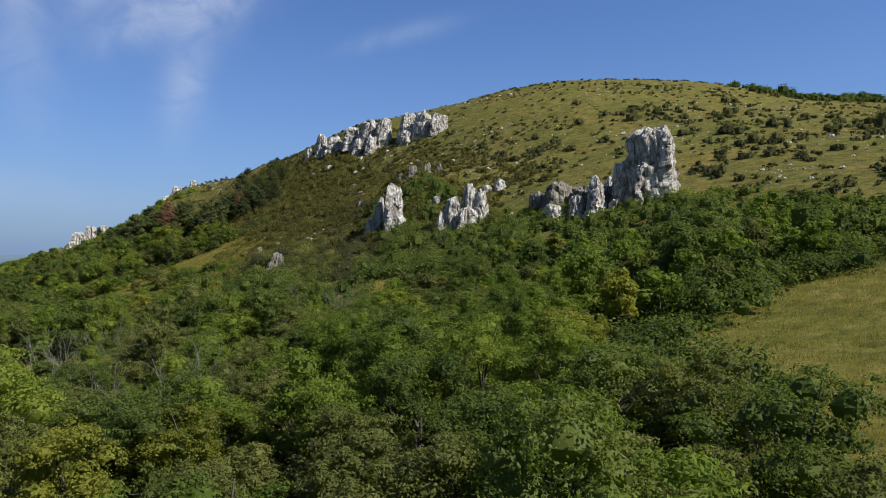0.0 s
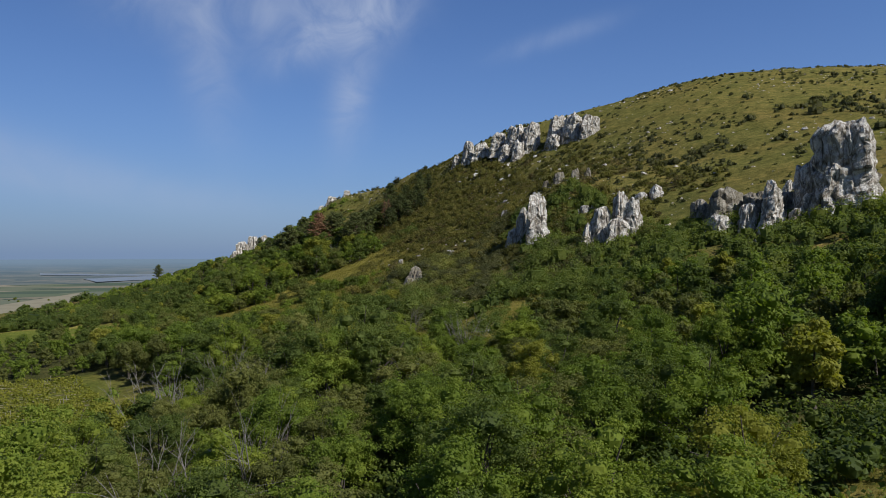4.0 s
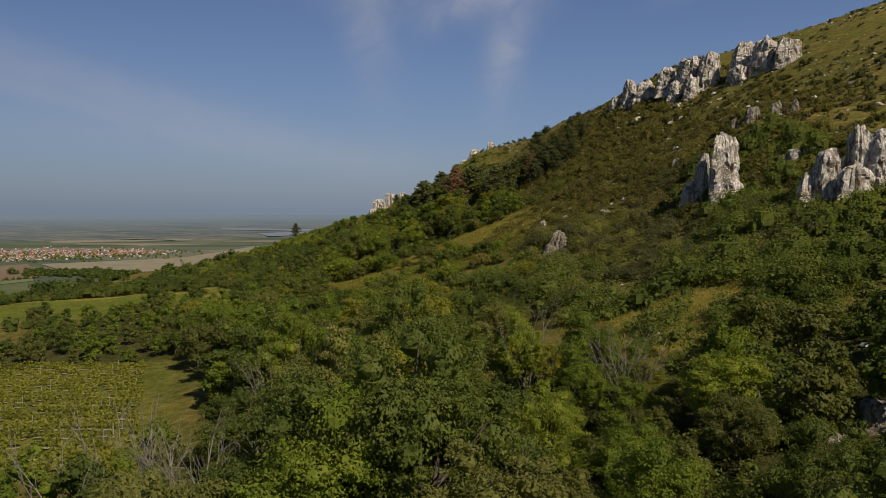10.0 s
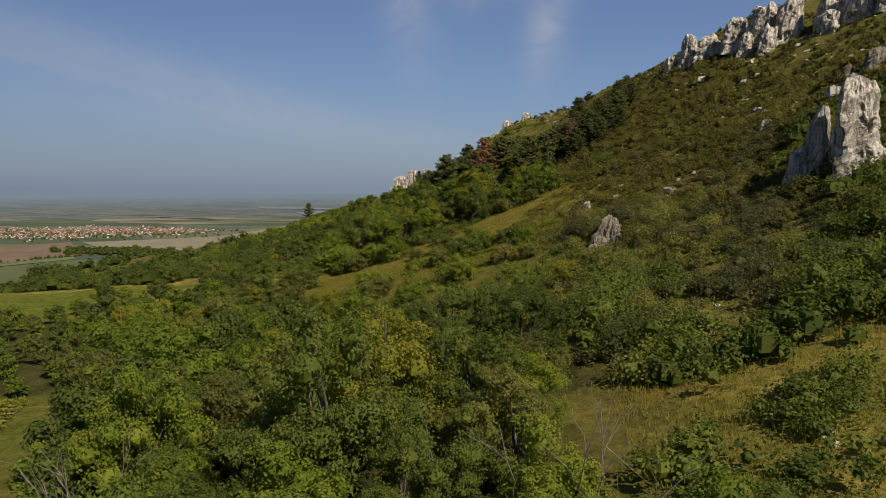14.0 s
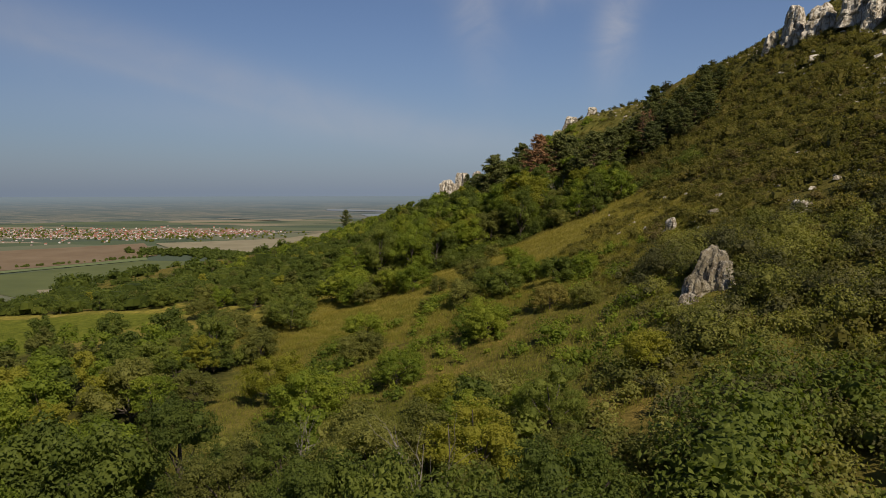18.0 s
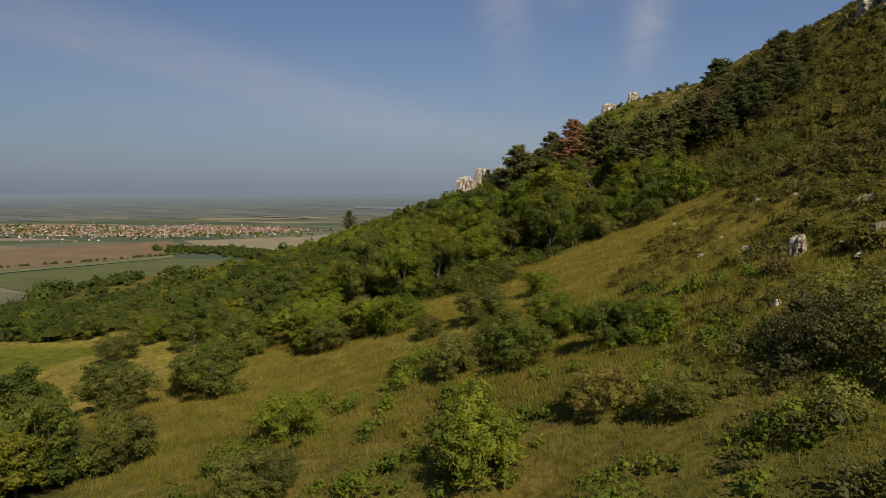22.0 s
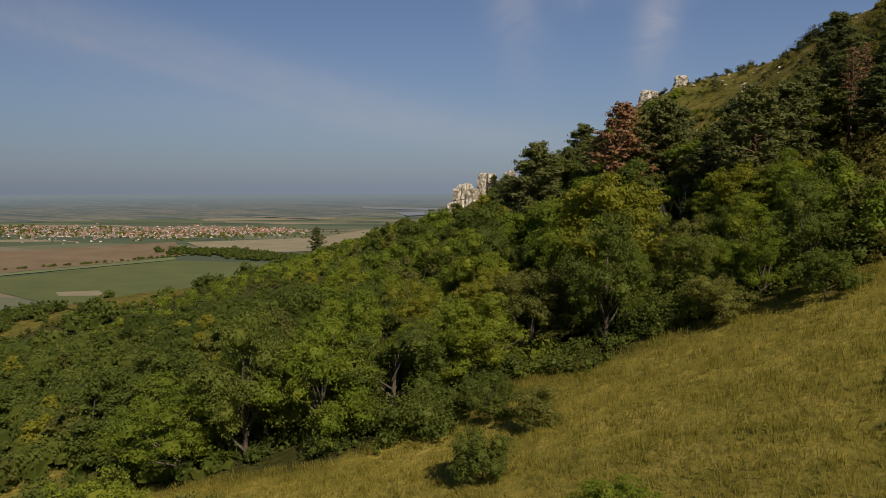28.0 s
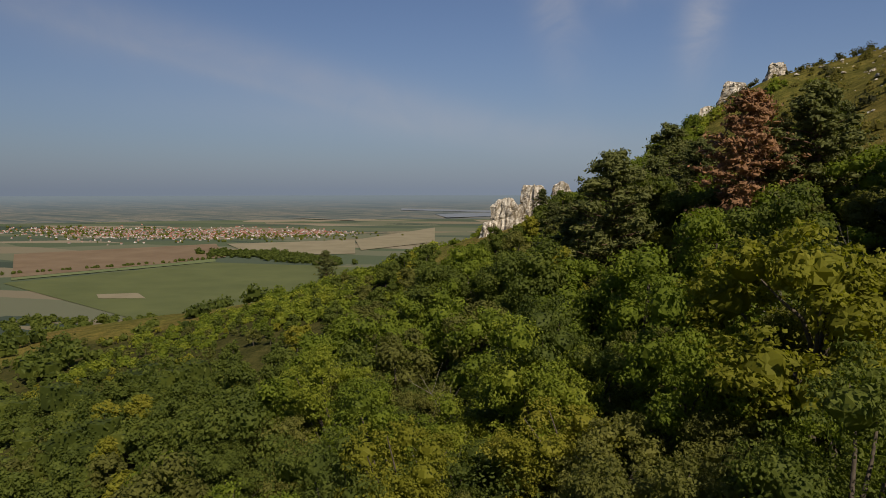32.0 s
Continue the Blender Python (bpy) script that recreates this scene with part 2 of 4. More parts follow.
def rock_material(name, dark, mid, light, growth):
    m, t, bsdf = material(name, 0.92)
    pos = place(t)
    squash = node(t, "ShaderNodeMapping")
    squash.inputs["Scale"].default_value = (1, 1, 0.35)
    link(t, pos, squash.inputs["Vector"])
    large = noise_tex(t, 0.35, 5, 0.6, pos)
    streak = noise_tex(t, 1.3, 6, 0.65, squash.outputs[0], 0.6)
    fine = noise_tex(t, 6.0, 6, 0.7, pos)
    col = ramp(t, large, (0.3, dark), (0.48, mid), (0.7, light))
    col = mixed(t, 1.0, col, ramp(t, streak, (0.33, (0.30, 0.275, 0.24)), (0.45, (0.72, 0.70, 0.66)), (0.52, (1.0, 0.98, 0.95)), (0.7, (1.08, 1.06, 1.03))), "MULTIPLY")
    col = mixed(t, 1.0, col, ramp(t, fine, (0.34, (0.45, 0.43, 0.40)), (0.52, (0.97, 0.96, 0.94)), (0.7, (1.06, 1.05, 1.03))), "MULTIPLY")
    bent = node(t, "ShaderNodeVectorMath", operation="ADD")
    link(t, squash.outputs[0], bent.inputs[0])
    link(t, mixed(t, 1.0, ramp(t, fine, (0.2, (0, 0, 0)), (0.8, (0.5, 0.5, 0.5))), (1, 1, 1), "MULTIPLY"), bent.inputs[1])
    cracks = node(t, "ShaderNodeTexVoronoi")
    cracks.feature = "DISTANCE_TO_EDGE"
    cracks.inputs["Scale"].default_value = 0.75
    link(t, bent.outputs[0], cracks.inputs["Vector"])
    col = mixed(t, 1.0, col, ramp(t, cracks.outputs["Distance"], (0.0, (0.30, 0.26, 0.21)), (0.035, (0.62, 0.58, 0.53)), (0.10, (1, 1, 1))), "MULTIPLY")
    lichen = math_node(t, "GREATER_THAN", noise_tex(t, 0.8, 7, 0.75, pos), growth)
    col = mixed(t, math_node(t, "MULTIPLY", lichen, 0.55), col, (0.20, 0.17, 0.11))
    link(t, col, bsdf.inputs["Base Color"])
    both = math_node(t, "ADD", math_node(t, "MULTIPLY", streak, 0.8), math_node(t, "MULTIPLY", fine, 0.5))
    bump(t, bsdf, both, 0.9, 0.4)
    return m


ROCK = rock_material("pale_limestone", (0.50, 0.465, 0.415), (0.69, 0.66, 0.605), (0.80, 0.775, 0.73), 0.56)
GREY_ROCK = rock_material("grey_lichened_limestone", (0.24, 0.22, 0.18), (0.36, 0.335, 0.28), (0.52, 0.49, 0.43), 0.50)


def ground_material():
    """Dry meadow, scrub floor, vineyard soil and field, by the zones stored in the sheet; fields of the plain by their own plan."""
    m, t, bsdf = material("ground", 1.0)
    bsdf.inputs["Specular IOR Level"].default_value = 0.03
    pos = place(t)
    zone = node(t, "ShaderNodeSeparateColor")
    attribute = node(t, "ShaderNodeAttribute")
    attribute.attribute_name = "zone"
    link(t, attribute.outputs["Color"], zone.inputs[0])
    big, mid, fine = noise_tex(t, 0.035, 5, 0.6, pos), noise_tex(t, 0.28, 5, 0.65, pos), noise_tex(t, 3.2, 6, 0.75, pos)
    sward = ramp(t, mid, (0.28, (0.088, 0.080, 0.026)), (0.5, (0.146, 0.127, 0.040)), (0.72, (0.222, 0.178, 0.060)))
    sward = mixed(t, 1.0, sward, ramp(t, big, (0.35, (0.80, 0.95, 0.75)), (0.65, (1.15, 1.05, 0.95))), "MULTIPLY")
    dry = ramp(t, mid, (0.25, (0.165, 0.153, 0.034)), (0.5, (0.260, 0.226, 0.052)), (0.75, (0.370, 0.300, 0.085)))
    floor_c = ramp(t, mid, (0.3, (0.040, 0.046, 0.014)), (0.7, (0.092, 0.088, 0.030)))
    crop = ramp(t, mid, (0.3, (0.105, 0.128, 0.020)), (0.7, (0.155, 0.172, 0.030)))
    near = mixed(t, zone.outputs[0], sward, dry)
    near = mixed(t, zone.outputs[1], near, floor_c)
    near = mixed(t, zone.outputs[2], near, crop)
    tufts_c = noise_tex(t, 0.95, 5, 0.7, pos)
    near = mixed(t, 1.0, near, ramp(t, tufts_c, (0.34, (0.62, 0.66, 0.56)), (0.5, (1.0, 1.0, 1.0)), (0.66, (1.28, 1.2, 1.12))), "MULTIPLY")
    near = mixed(t, 1.0, near, ramp(t, fine, (0.25, (0.55, 0.56, 0.52)), (0.6, (1.12, 1.1, 1.06))), "MULTIPLY")
    uv = node(t, "ShaderNodeUVMap")
    stretch = node(t, "ShaderNodeMapping")
    stretch.inputs["Rotation"].default_value = (0, 0, 0.5)
    stretch.inputs["Scale"].default_value = (1.1, 2.6, 1)
    link(t, uv.outputs[0], stretch.inputs["Vector"])
    plots = node(t, "ShaderNodeTexVoronoi")
    plots.inputs["Scale"].default_value = 2.0
    link(t, stretch.outputs[0], plots.inputs["Vector"])
    pick = node(t, "ShaderNodeSeparateColor")
    link(t, plots.outputs["Color"], pick.inputs[0])
    n = node(t, "ShaderNodeValToRGB")
    n.color_ramp.interpolation = "CONSTANT"
    # plot and wood colours of the plain, muted and blued: haze painted in
    shades = ((0, (0.085, 0.110, 0.066)), (0.22, (0.110, 0.130, 0.080)), (0.42, (0.190, 0.168, 0.115)), (0.56, (0.075, 0.098, 0.068)),
              (0.72, (0.135, 0.145, 0.095)), (0.85, (0.235, 0.205, 0.145)))
    while len(n.color_ramp.elements) < len(shades):
        n.color_ramp.elements.new(0.5)
    for e, (at, c) in zip(n.color_ramp.elements, shades):
        e.position, e.color = at, (*c, 1)
    link(t, pick.outputs[0], n.inputs[0])
    woods = math_node(t, "GREATER_THAN", noise_tex(t, 1.3, 6, 0.62, stretch.outputs[0]), 0.60)
    far = mixed(t, woods, n.outputs[0], (0.052, 0.072, 0.054))
    out = mixed(t, attribute.outputs["Alpha"], near, far)
    link(t, out, bsdf.inputs["Base Color"])
    bump(t, bsdf, math_node(t, "ADD", fine, math_node(t, "MULTIPLY", mid, 0.5)), 0.6, 0.35)
    return m


def plain_material(name, a, b, scale=0.4, rough=0.95):
    m, t, bsdf = material(name, rough)
    link(t, ramp(t, noise_tex(t, scale, 5, 0.6, place(t)), (0.3, a), (0.7, b)), bsdf.inputs["Base Color"])
    return m


def island_material(name, *colours):
    m, t, bsdf = material(name, 0.85)
    n = node(t, "ShaderNodeValToRGB")
    n.color_ramp.interpolation = "CONSTANT"
    while len(n.color_ramp.elements) < len(colours):
        n.color_ramp.elements.new(0.5)
    for i, (e, c) in enumerate(zip(n.color_ramp.elements, colours)):
        e.position, e.color = i / len(colours), (*c, 1)
    link(t, place(t, "Random Per Island"), n.inputs[0])
    link(t, n.outputs[0], bsdf.inputs["Base Color"])
    return m


# ---- mesh tools ----
def mesh_of(name, verts, faces, mats, smooth=False, which=None):
    """A mesh from numpy corners and faces that all have one number of corners."""
    me = bpy.data.meshes.new(name)
    verts, faces = np.asarray(verts, np.float32), np.asarray(faces, np.int32)
    n, k = faces.shape
    me.vertices.add(len(verts))
    me.vertices.foreach_set("co", verts.ravel())
    me.loops.add(n * k)
    me.loops.foreach_set("vertex_index", faces.ravel())
    me.polygons.add(n)
    me.polygons.foreach_set("loop_start", np.arange(0, n * k, k, dtype=np.int32))
    for m in mats:
        me.materials.append(m)
    if which is not None:
        me.polygons.foreach_set("material_index", np.asarray(which, np.int32))
    me.polygons.foreach_set("use_smooth", np.full(n, smooth))
    me.update(calc_edges=True)
    return me


def root(name, label, category, group="", at=(0, 0, 0)):
    ob = new(name)
    ob.location = at
    ob.empty_display_size = 0.5
    return tagged(ob, label, category, group)


def child(name, me, parent, label=""):
    ob = new(name, me)
    ob.parent = parent
    return tagged(ob, label) if label else ob


def leaves(rng, centre, radii, count, size, long=1.5, up=0.35, shell=(0.7, 1.12)):
    """Leaf sprays on the outside of lobes: corners of small bent diamonds."""
    centre, radii = np.asarray(centre, float), np.asarray(radii, float)
    area = radii[:, 0] * radii[:, 2]
    lobe = rng.choice(len(centre), count, p=area / area.sum())
    way = rng.normal(size=(count, 3))
    way[:, 2] += up
    way /= np.linalg.norm(way, axis=1)[:, None]
    at = centre[lobe] + way * radii[lobe] * rng.uniform(*shell, (count, 1))
    face = way + rng.normal(size=(count, 3)) * 0.55 + (0, 0, 0.25)
    face /= np.linalg.norm(face, axis=1)[:, None]
    side = np.cross(face, rng.normal(size=(count, 3)))
    side /= np.linalg.norm(side, axis=1)[:, None] + 1e-9
    tip = np.cross(face, side)
    s = (size * rng.uniform(0.6, 1.35, count))[:, None]
    corner = np.stack([at + tip * s * long / 2, at + side * s / 2 - face * s * 0.18, at - tip * s * long / 2, at - side * s / 2 - face * s * 0.18], 1)
    return corner.reshape(-1, 3), lobe


def boughs(rng, high, wide, low, many, sprays):
    """A crown in two orders: boughs round the stem, and leaf sprays round each bough. Places and half sizes of both."""
    big, big_r, small, small_r = [], [], [], []
    for k in range(many):
        q, s = k * 2.4 + rng.uniform(-0.5, 0.5), (k + 0.5) / many
        z = high * (low + (0.84 - low) * s + rng.uniform(-0.09, 0.09))
        out = wide / 2 * 0.72 * math.sqrt(max(0.04, 1 - ((s - 0.3) / 0.75) ** 2)) * rng.uniform(0.5, 1.22)
        r = wide * rng.uniform(0.11, 0.18)
        at = np.array((out * math.cos(q), out * math.sin(q), z))
        big.append(at), big_r.append((r, r, r * 0.8))
        way = rng.normal(size=(sprays, 3)) + (0, 0, 0.45) + 0.5 * np.array((math.cos(q), math.sin(q), 0))
        way /= np.linalg.norm(way, axis=1)[:, None]
        for w in way:
            small.append(at + w * r * (1, 1, 0.85) * rng.uniform(0.75, 1.25))
            e = r * rng.uniform(0.3, 0.52)
            small_r.append((e, e, e * 0.55))
    return big, np.array(big_r), small, np.array(small_r)


def quad_ball():
    """Corners and quads of a cube rounded to a ball, 26 corners and 24 faces."""
    grid = [(x, y, z) for x in (-1, 0, 1) for y in (-1, 0, 1) for z in (-1, 0, 1) if (x, y, z) != (0, 0, 0)]
    index = {p: n for n, p in enumerate(grid)}
    quads = []
    for axis in range(3):
        for side in (-1, 1):
            for u in (-1, 0):
                for v in (-1, 0):
                    ring = []
                    for du, dv in ((0, 0), (1, 0), (1, 1), (0, 1)):
                        p = [0, 0, 0]
                        p[axis], p[(axis + 1) % 3], p[(axis + 2) % 3] = side, u + du, v + dv
                        ring.append(index[tuple(p)])
                    quads.append(ring if side > 0 else ring[::-1])
    ball = np.array(grid, float)
    return ball / np.linalg.norm(ball, axis=1)[:, None], np.array(quads)


BALL, BALL_QUADS = quad_ball()


BLOCK = np.array([(x, y, z) for x in (-0.64, 0.64) for y in (-0.64, 0.64) for z in (-0.64, 0.64)])
BLOCK_QUADS = np.array([(0, 1, 3, 2), (4, 6, 7, 5), (0, 4, 5, 1), (2, 3, 7, 6), (0, 2, 6, 4), (1, 5, 7, 3)])


def cores(rng, centre, radii, ball=BALL, faces=BALL_QUADS):
    """The dense, uneven insides of lobes, which the leaf sprays cover: corners and quads."""
    centre, radii = np.asarray(centre, float), np.asarray(radii, float)
    n, k = len(centre), len(ball)
    corners = centre[:, None] + ball[None] * radii[:, None] * rng.uniform(0.72, 1.12, (n, k, 1))
    quads = faces[None] + k * np.arange(n)[:, None, None]
    return corners.reshape(-1, 3), quads.reshape(-1, 4)


def leaf_mesh(name, corners, mat, core=None, tint=None):
    """Leaves, four corners each, and the cores that they cover."""
    quads = np.arange(len(corners)).reshape(-1, 4)
    if core is not None:
        quads = np.concatenate([quads, core[1] + len(corners)])
        corners = np.concatenate([corners, core[0]])
    me = mesh_of(name, corners, quads, [mat])
    if tint is not None:
        me.attributes.new("tint", "FLOAT", "POINT").data.foreach_set("value", np.asarray(tint, np.float32))
    return me


def tube(points, radii, sides=5):
    """Corners and quads of a tapered limb along points."""
    points, verts, faces = np.asarray(points, float), [], []
    for i, (p, r) in enumerate(zip(points, radii)):
        way = points[min(i + 1, len(points) - 1)] - points[max(i - 1, 0)]
        way /= np.linalg.norm(way) + 1e-9
        a = np.cross(way, (0.3, 1.0, 0.2))
        a /= np.linalg.norm(a) + 1e-9
        b = np.cross(way, a)
        for k in range(sides):
            q = 2 * math.pi * k / sides
            verts.append(p + r * (a * math.cos(q) + b * math.sin(q)))
        if i:
            o = (i - 1) * sides
            faces += [(o + k, o + (k + 1) % sides, o + sides + (k + 1) % sides, o + sides + k) for k in range(sides)]
    return verts, faces


def limbs_mesh(name, limbs, mat, sides=5):
    verts, faces = [], []
    for points, radii in limbs:
        v, f = tube(points, radii, sides)
        faces += [tuple(i + len(verts) for i in q) for q in f]
        verts += v
    return mesh_of(name, verts, faces, [mat], True)


def limb(rng, start, way, length, steps=4, droop=0.0, wander=0.18):
    points, way = [np.asarray(start, float)], np.asarray(way, float) / np.linalg.norm(way)
    for _ in range(steps):
        way = way + rng.normal(size=3) * wander + (0, 0, -droop)
        way /= np.linalg.norm(way)
        points.append(points[-1] + way * length / steps)
    return points


# ---- ground ----
def growing(lo, hi, step, most):
    """Evenly spaced from lo to hi, then wider and wider out to most on both sides."""
    inner = list(np.arange(lo, hi + 0.1, step))
    up, down, s = [inner[-1]], [inner[0]], step
    while up[-1] < most or down[-1] > -most:
        s = min(s * 1.1, 110)
        up.append(up[-1] + s)
        down.append(down[-1] - s)
    return np.array(sorted(down[1:]) + inner + up[1:])


def soft_in(v, lo, hi, edge):
    return np.clip((v - lo) / edge + 0.5, 0, 1) * np.clip((hi - v) / edge + 0.5, 0, 1)


def cliff_foot(x, y):
    """Bare ground before the white cliff."""
    return ((x + 31) / 12) ** 2 + ((y - 350) / 15) ** 2 < 1


def wood(x, y):
    """1 in the closed wood of the slope, 0 in the open."""
    x, y = np.asarray(x, float), np.asarray(y, float)
    wave = 3 * np.sin(x * 0.13 + 1) + 2 * np.sin(y * 0.21)
    left = np.where(y < 72, -75, np.where(y < 97, -13, np.where(y < 152, -9 - 0.45 * (y - 106), -62)))
    lower = (y > -60) & (y < 152 + 0.4 * wave) & (x > left + 0.4 * wave) & (x < np.where(y < 100, 62 - 0.2 * np.clip(y - 60, 0, 200), 20) + wave)
    meadow = (y < 47 - 0.35 * np.clip(50 - x, 0, 60)) & (x > 21 + 0.2 * wave) & (y > -30)
    glade = (x > 26.5 + 0.2 * (121 - y)) & (x < 42) & (y > 104 + 0.3 * wave) & (y < 121)
    lower &= ~meadow & ~glade
    left_low = (y >= 148) & (y < 196 + wave - 0.3 * (x + 30)) & (x > -66) & (x < -12 - 0.28 * (y - 150))
    edge = 246 + 0.25 * wave - 8 * np.clip((-4 - x) / 8, 0, 1) + np.where(x < -30, 0.25 * (-30 - x), 0)
    upper = (y > edge) & (y < 352 + wave) & (x > -130) & (x < 27 + 0.12 * (y - 246) + 0.4 * wave) & ((y < 300) | (x < 6 + 0.3 * wave))
    belt = (y > 236) & (y < 300) & (x > -140) & (x < -40) & (np.sin(x * 0.23) + np.sin(y * 0.31 + x * 0.1) > -0.5)
    hedge = (y > 158) & (y < 190 - 0.1 * (x + 60)) & (x > -120) & (x <= -62) & (np.sin(x * 0.31 + y * 0.2) > 0.1)
    upper &= ~cliff_foot(x, y)
    return (lower | left_low | upper | belt | hedge).astype(float)


def beside_rock(x, y):
    """On the bare ground before the small rocks."""
    return (x - 26.8) ** 2 + (y - 170.3) ** 2 < 13 or (x - 30) ** 2 + (y - 76.5) ** 2 < 5 or (x - 28.7) ** 2 + (y - 83.5) ** 2 < 2


def crop_field(x, y):
    x, y = np.asarray(x, float), np.asarray(y, float)
    return soft_in(y, 193 + 0.04 * (x + 70), 233 + 0.1 * (x + 70), 2) * soft_in(x, -230, -58 + 0.25 * (y - 215), 2)


def build_ground():
    xs, ys = growing(-130, 150, 2.5, 5200), growing(-20, 330, 2.5, 5200)
    gx, gy = np.meshgrid(xs, ys)
    x, y = gx.ravel(), gy.ravel()
    z = ground_z(x, y)
    nx, ny = len(xs), len(ys)
    i, j = np.meshgrid(np.arange(nx - 1), np.arange(ny - 1))
    a = (j * nx + i).ravel()
    me = mesh_of("ground", np.stack([x, y, z], 1), np.stack([a, a + 1, a + nx + 1, a + nx], 1), [ground_material()], True)
    dry = 0.75 * soft_in(y, 196, 246, 24) * soft_in(x, -60, 34, 10) + 0.8 * soft_in(y, 103, 121, 4) * soft_in(x, 26, 42, 4)
    dry += 0.3 * soft_in(y, -30, 47, 6) * soft_in(x, 20, 80, 6) + 0.35 * soft_in(y, 230, 247, 3) * soft_in(x, -30, 26, 4)
    dry += 0.25 * np.clip((z - 110) / 50, 0, 1)
    crop = crop_field(x, y)
    dry += 0.9 * soft_in(y, 228 + 0.1 * (x + 70), 242 + 0.1 * (x + 70), 3) * soft_in(x, -230, -62, 3)
    vine = soft_in(y, 96, 150, 3) * soft_in(x, -100, -14 - 0.45 * (y - 106), 3)
    dry += 0.12 * vine
    scrub = 0.12 * soft_in(x, 32, 92, 14) * soft_in(y, 130, 340, 20) + 0.2 * np.clip((z - 112) / 30, 0, 1)
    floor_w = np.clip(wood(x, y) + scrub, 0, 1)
    crop = np.clip(crop + 0.55 * vine, 0, 1)
    far = np.clip((PLAIN + 45 - z) / 25, 0, 1) * (np.hypot(x, y) > 500) + (np.hypot(x, y - 190) > 1900)
    col = me.color_attributes.new("zone", "FLOAT_COLOR", "POINT")
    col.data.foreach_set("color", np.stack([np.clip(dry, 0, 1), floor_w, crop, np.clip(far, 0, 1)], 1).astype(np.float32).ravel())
    away = np.hypot(x, y - 190)
    true = np.where(away < 2000, away, 2000 - 4000 * np.log(1 - np.clip((away - 2000) / 2900, 0, 0.9975)))
    k = true / np.maximum(away, 1) / 1000
    uv = np.stack([x * k, (y - 190) * k], 1).astype(np.float32)
    layer = me.uv_layers.new(name="plan")
    index = np.empty(len(me.loops), np.int32)
    me.loops.foreach_get("vertex_index", index)
    layer.data.foreach_set("uv", uv[index].ravel())
    tagged(new("ground", me), "grassy hillside running down to farmed plain", "ground", kind="structure")


build_ground()


def field(name, label, corners, mat, lift=0.6, category="field", steps=10):
    """A plot that lies on the ground, from the four corners of its plan."""
    a, b, c, d = [np.array(p, float) for p in corners]
    verts, faces = [], []
    for i in range(steps + 1):
        for j in range(steps + 1):
            u, v = i / steps, j / steps
            p = (a * (1 - u) + b * u) * (1 - v) + (d * (1 - u) + c * u) * v
            verts.append((p[0], p[1], float(ground_z(p[0], p[1])) + lift))
    n = steps + 1
    faces = [(i * n + j, (i + 1) * n + j, (i + 1) * n + j + 1, i * n + j + 1) for i in range(steps) for j in range(steps)]
    return tagged(new(name, mesh_of(name, verts, faces, [mat])), label, category, kind="structure")


PLOUGHED = plain_material("ploughed_earth", (0.150, 0.105, 0.062), (0.205, 0.150, 0.092), 0.012)
STUBBLE = plain_material("pale_stubble", (0.205, 0.180, 0.112), (0.260, 0.228, 0.146), 0.015)
# copy of the stubble, dimmed and greyed: distance haze mixed into its colour
HAZED_STUBBLE = plain_material("haze_tinted_stubble", (0.180, 0.170, 0.135), (0.225, 0.210, 0.165), 0.015)
GREEN_CROP = plain_material("green_crop", (0.082, 0.100, 0.034), (0.114, 0.132, 0.046), 0.010)
PALE_GREEN = plain_material("light_green_grass", (0.110, 0.145, 0.060), (0.150, 0.180, 0.075), 0.015)
WATER, water_tree, water_bsdf = material("lake_water", 0.45)
water_bsdf.inputs["Base Color"].default_value = (0.19, 0.21, 0.22, 1)
bump(water_tree, water_bsdf, noise_tex(water_tree, 0.02, 4, vector=place(water_tree)), 0.1, 2.0)
field("field_1", "ploughed brown field before the village", ((-1723, 1762), (-1380, 2209), (-1158, 1936), (-1344, 1415)), PLOUGHED, 2.0)
field("field_2", "pale stubble field beside the village", ((-1347, 2220), (-1010, 2481), (-853, 2128), (-1106, 1994)), STUBBLE, 2.0)
field("field_3", "pale stubble field beyond the wood", ((-1010, 2481), (-896, 3028), (-729, 2502), (-871, 2210)), STUBBLE, 2.0)
field("field_4", "broad green crop field on the plain", ((-1290, 1344), (-1130, 1832), (-640, 1843), (-560, 1000)), GREEN_CROP, 0.8)
field("field_5", "light green grass strip along the track", ((-1389, 1456), (-1166, 1895), (-1130, 1847), (-1311, 1384)), PALE_GREEN, 1.5)
field("field_6", "small pale mown patch in the green field", ((-985, 1272), (-925, 1309), (-866, 1259), (-944, 1233)), STUBBLE, 1.2)
field("field_7", "long pale stubble strip on the far plain, haze in its colour", ((-2046, 3330), (-1382, 3283), (-1340, 3240), (-1960, 3285)), HAZED_STUBBLE, 3.0)
field("water_1", "grey-blue lake on the far plain", ((-1110, 3704), (-803, 3941), (-726, 3720), (-991, 3509)), WATER, 6.0, "lake")
field("water_2", "grey-blue arm of the far lake", ((-699, 4045), (-1419, 4036), (-1375, 3918), (-677, 3926)), WATER, 6.0, "lake")


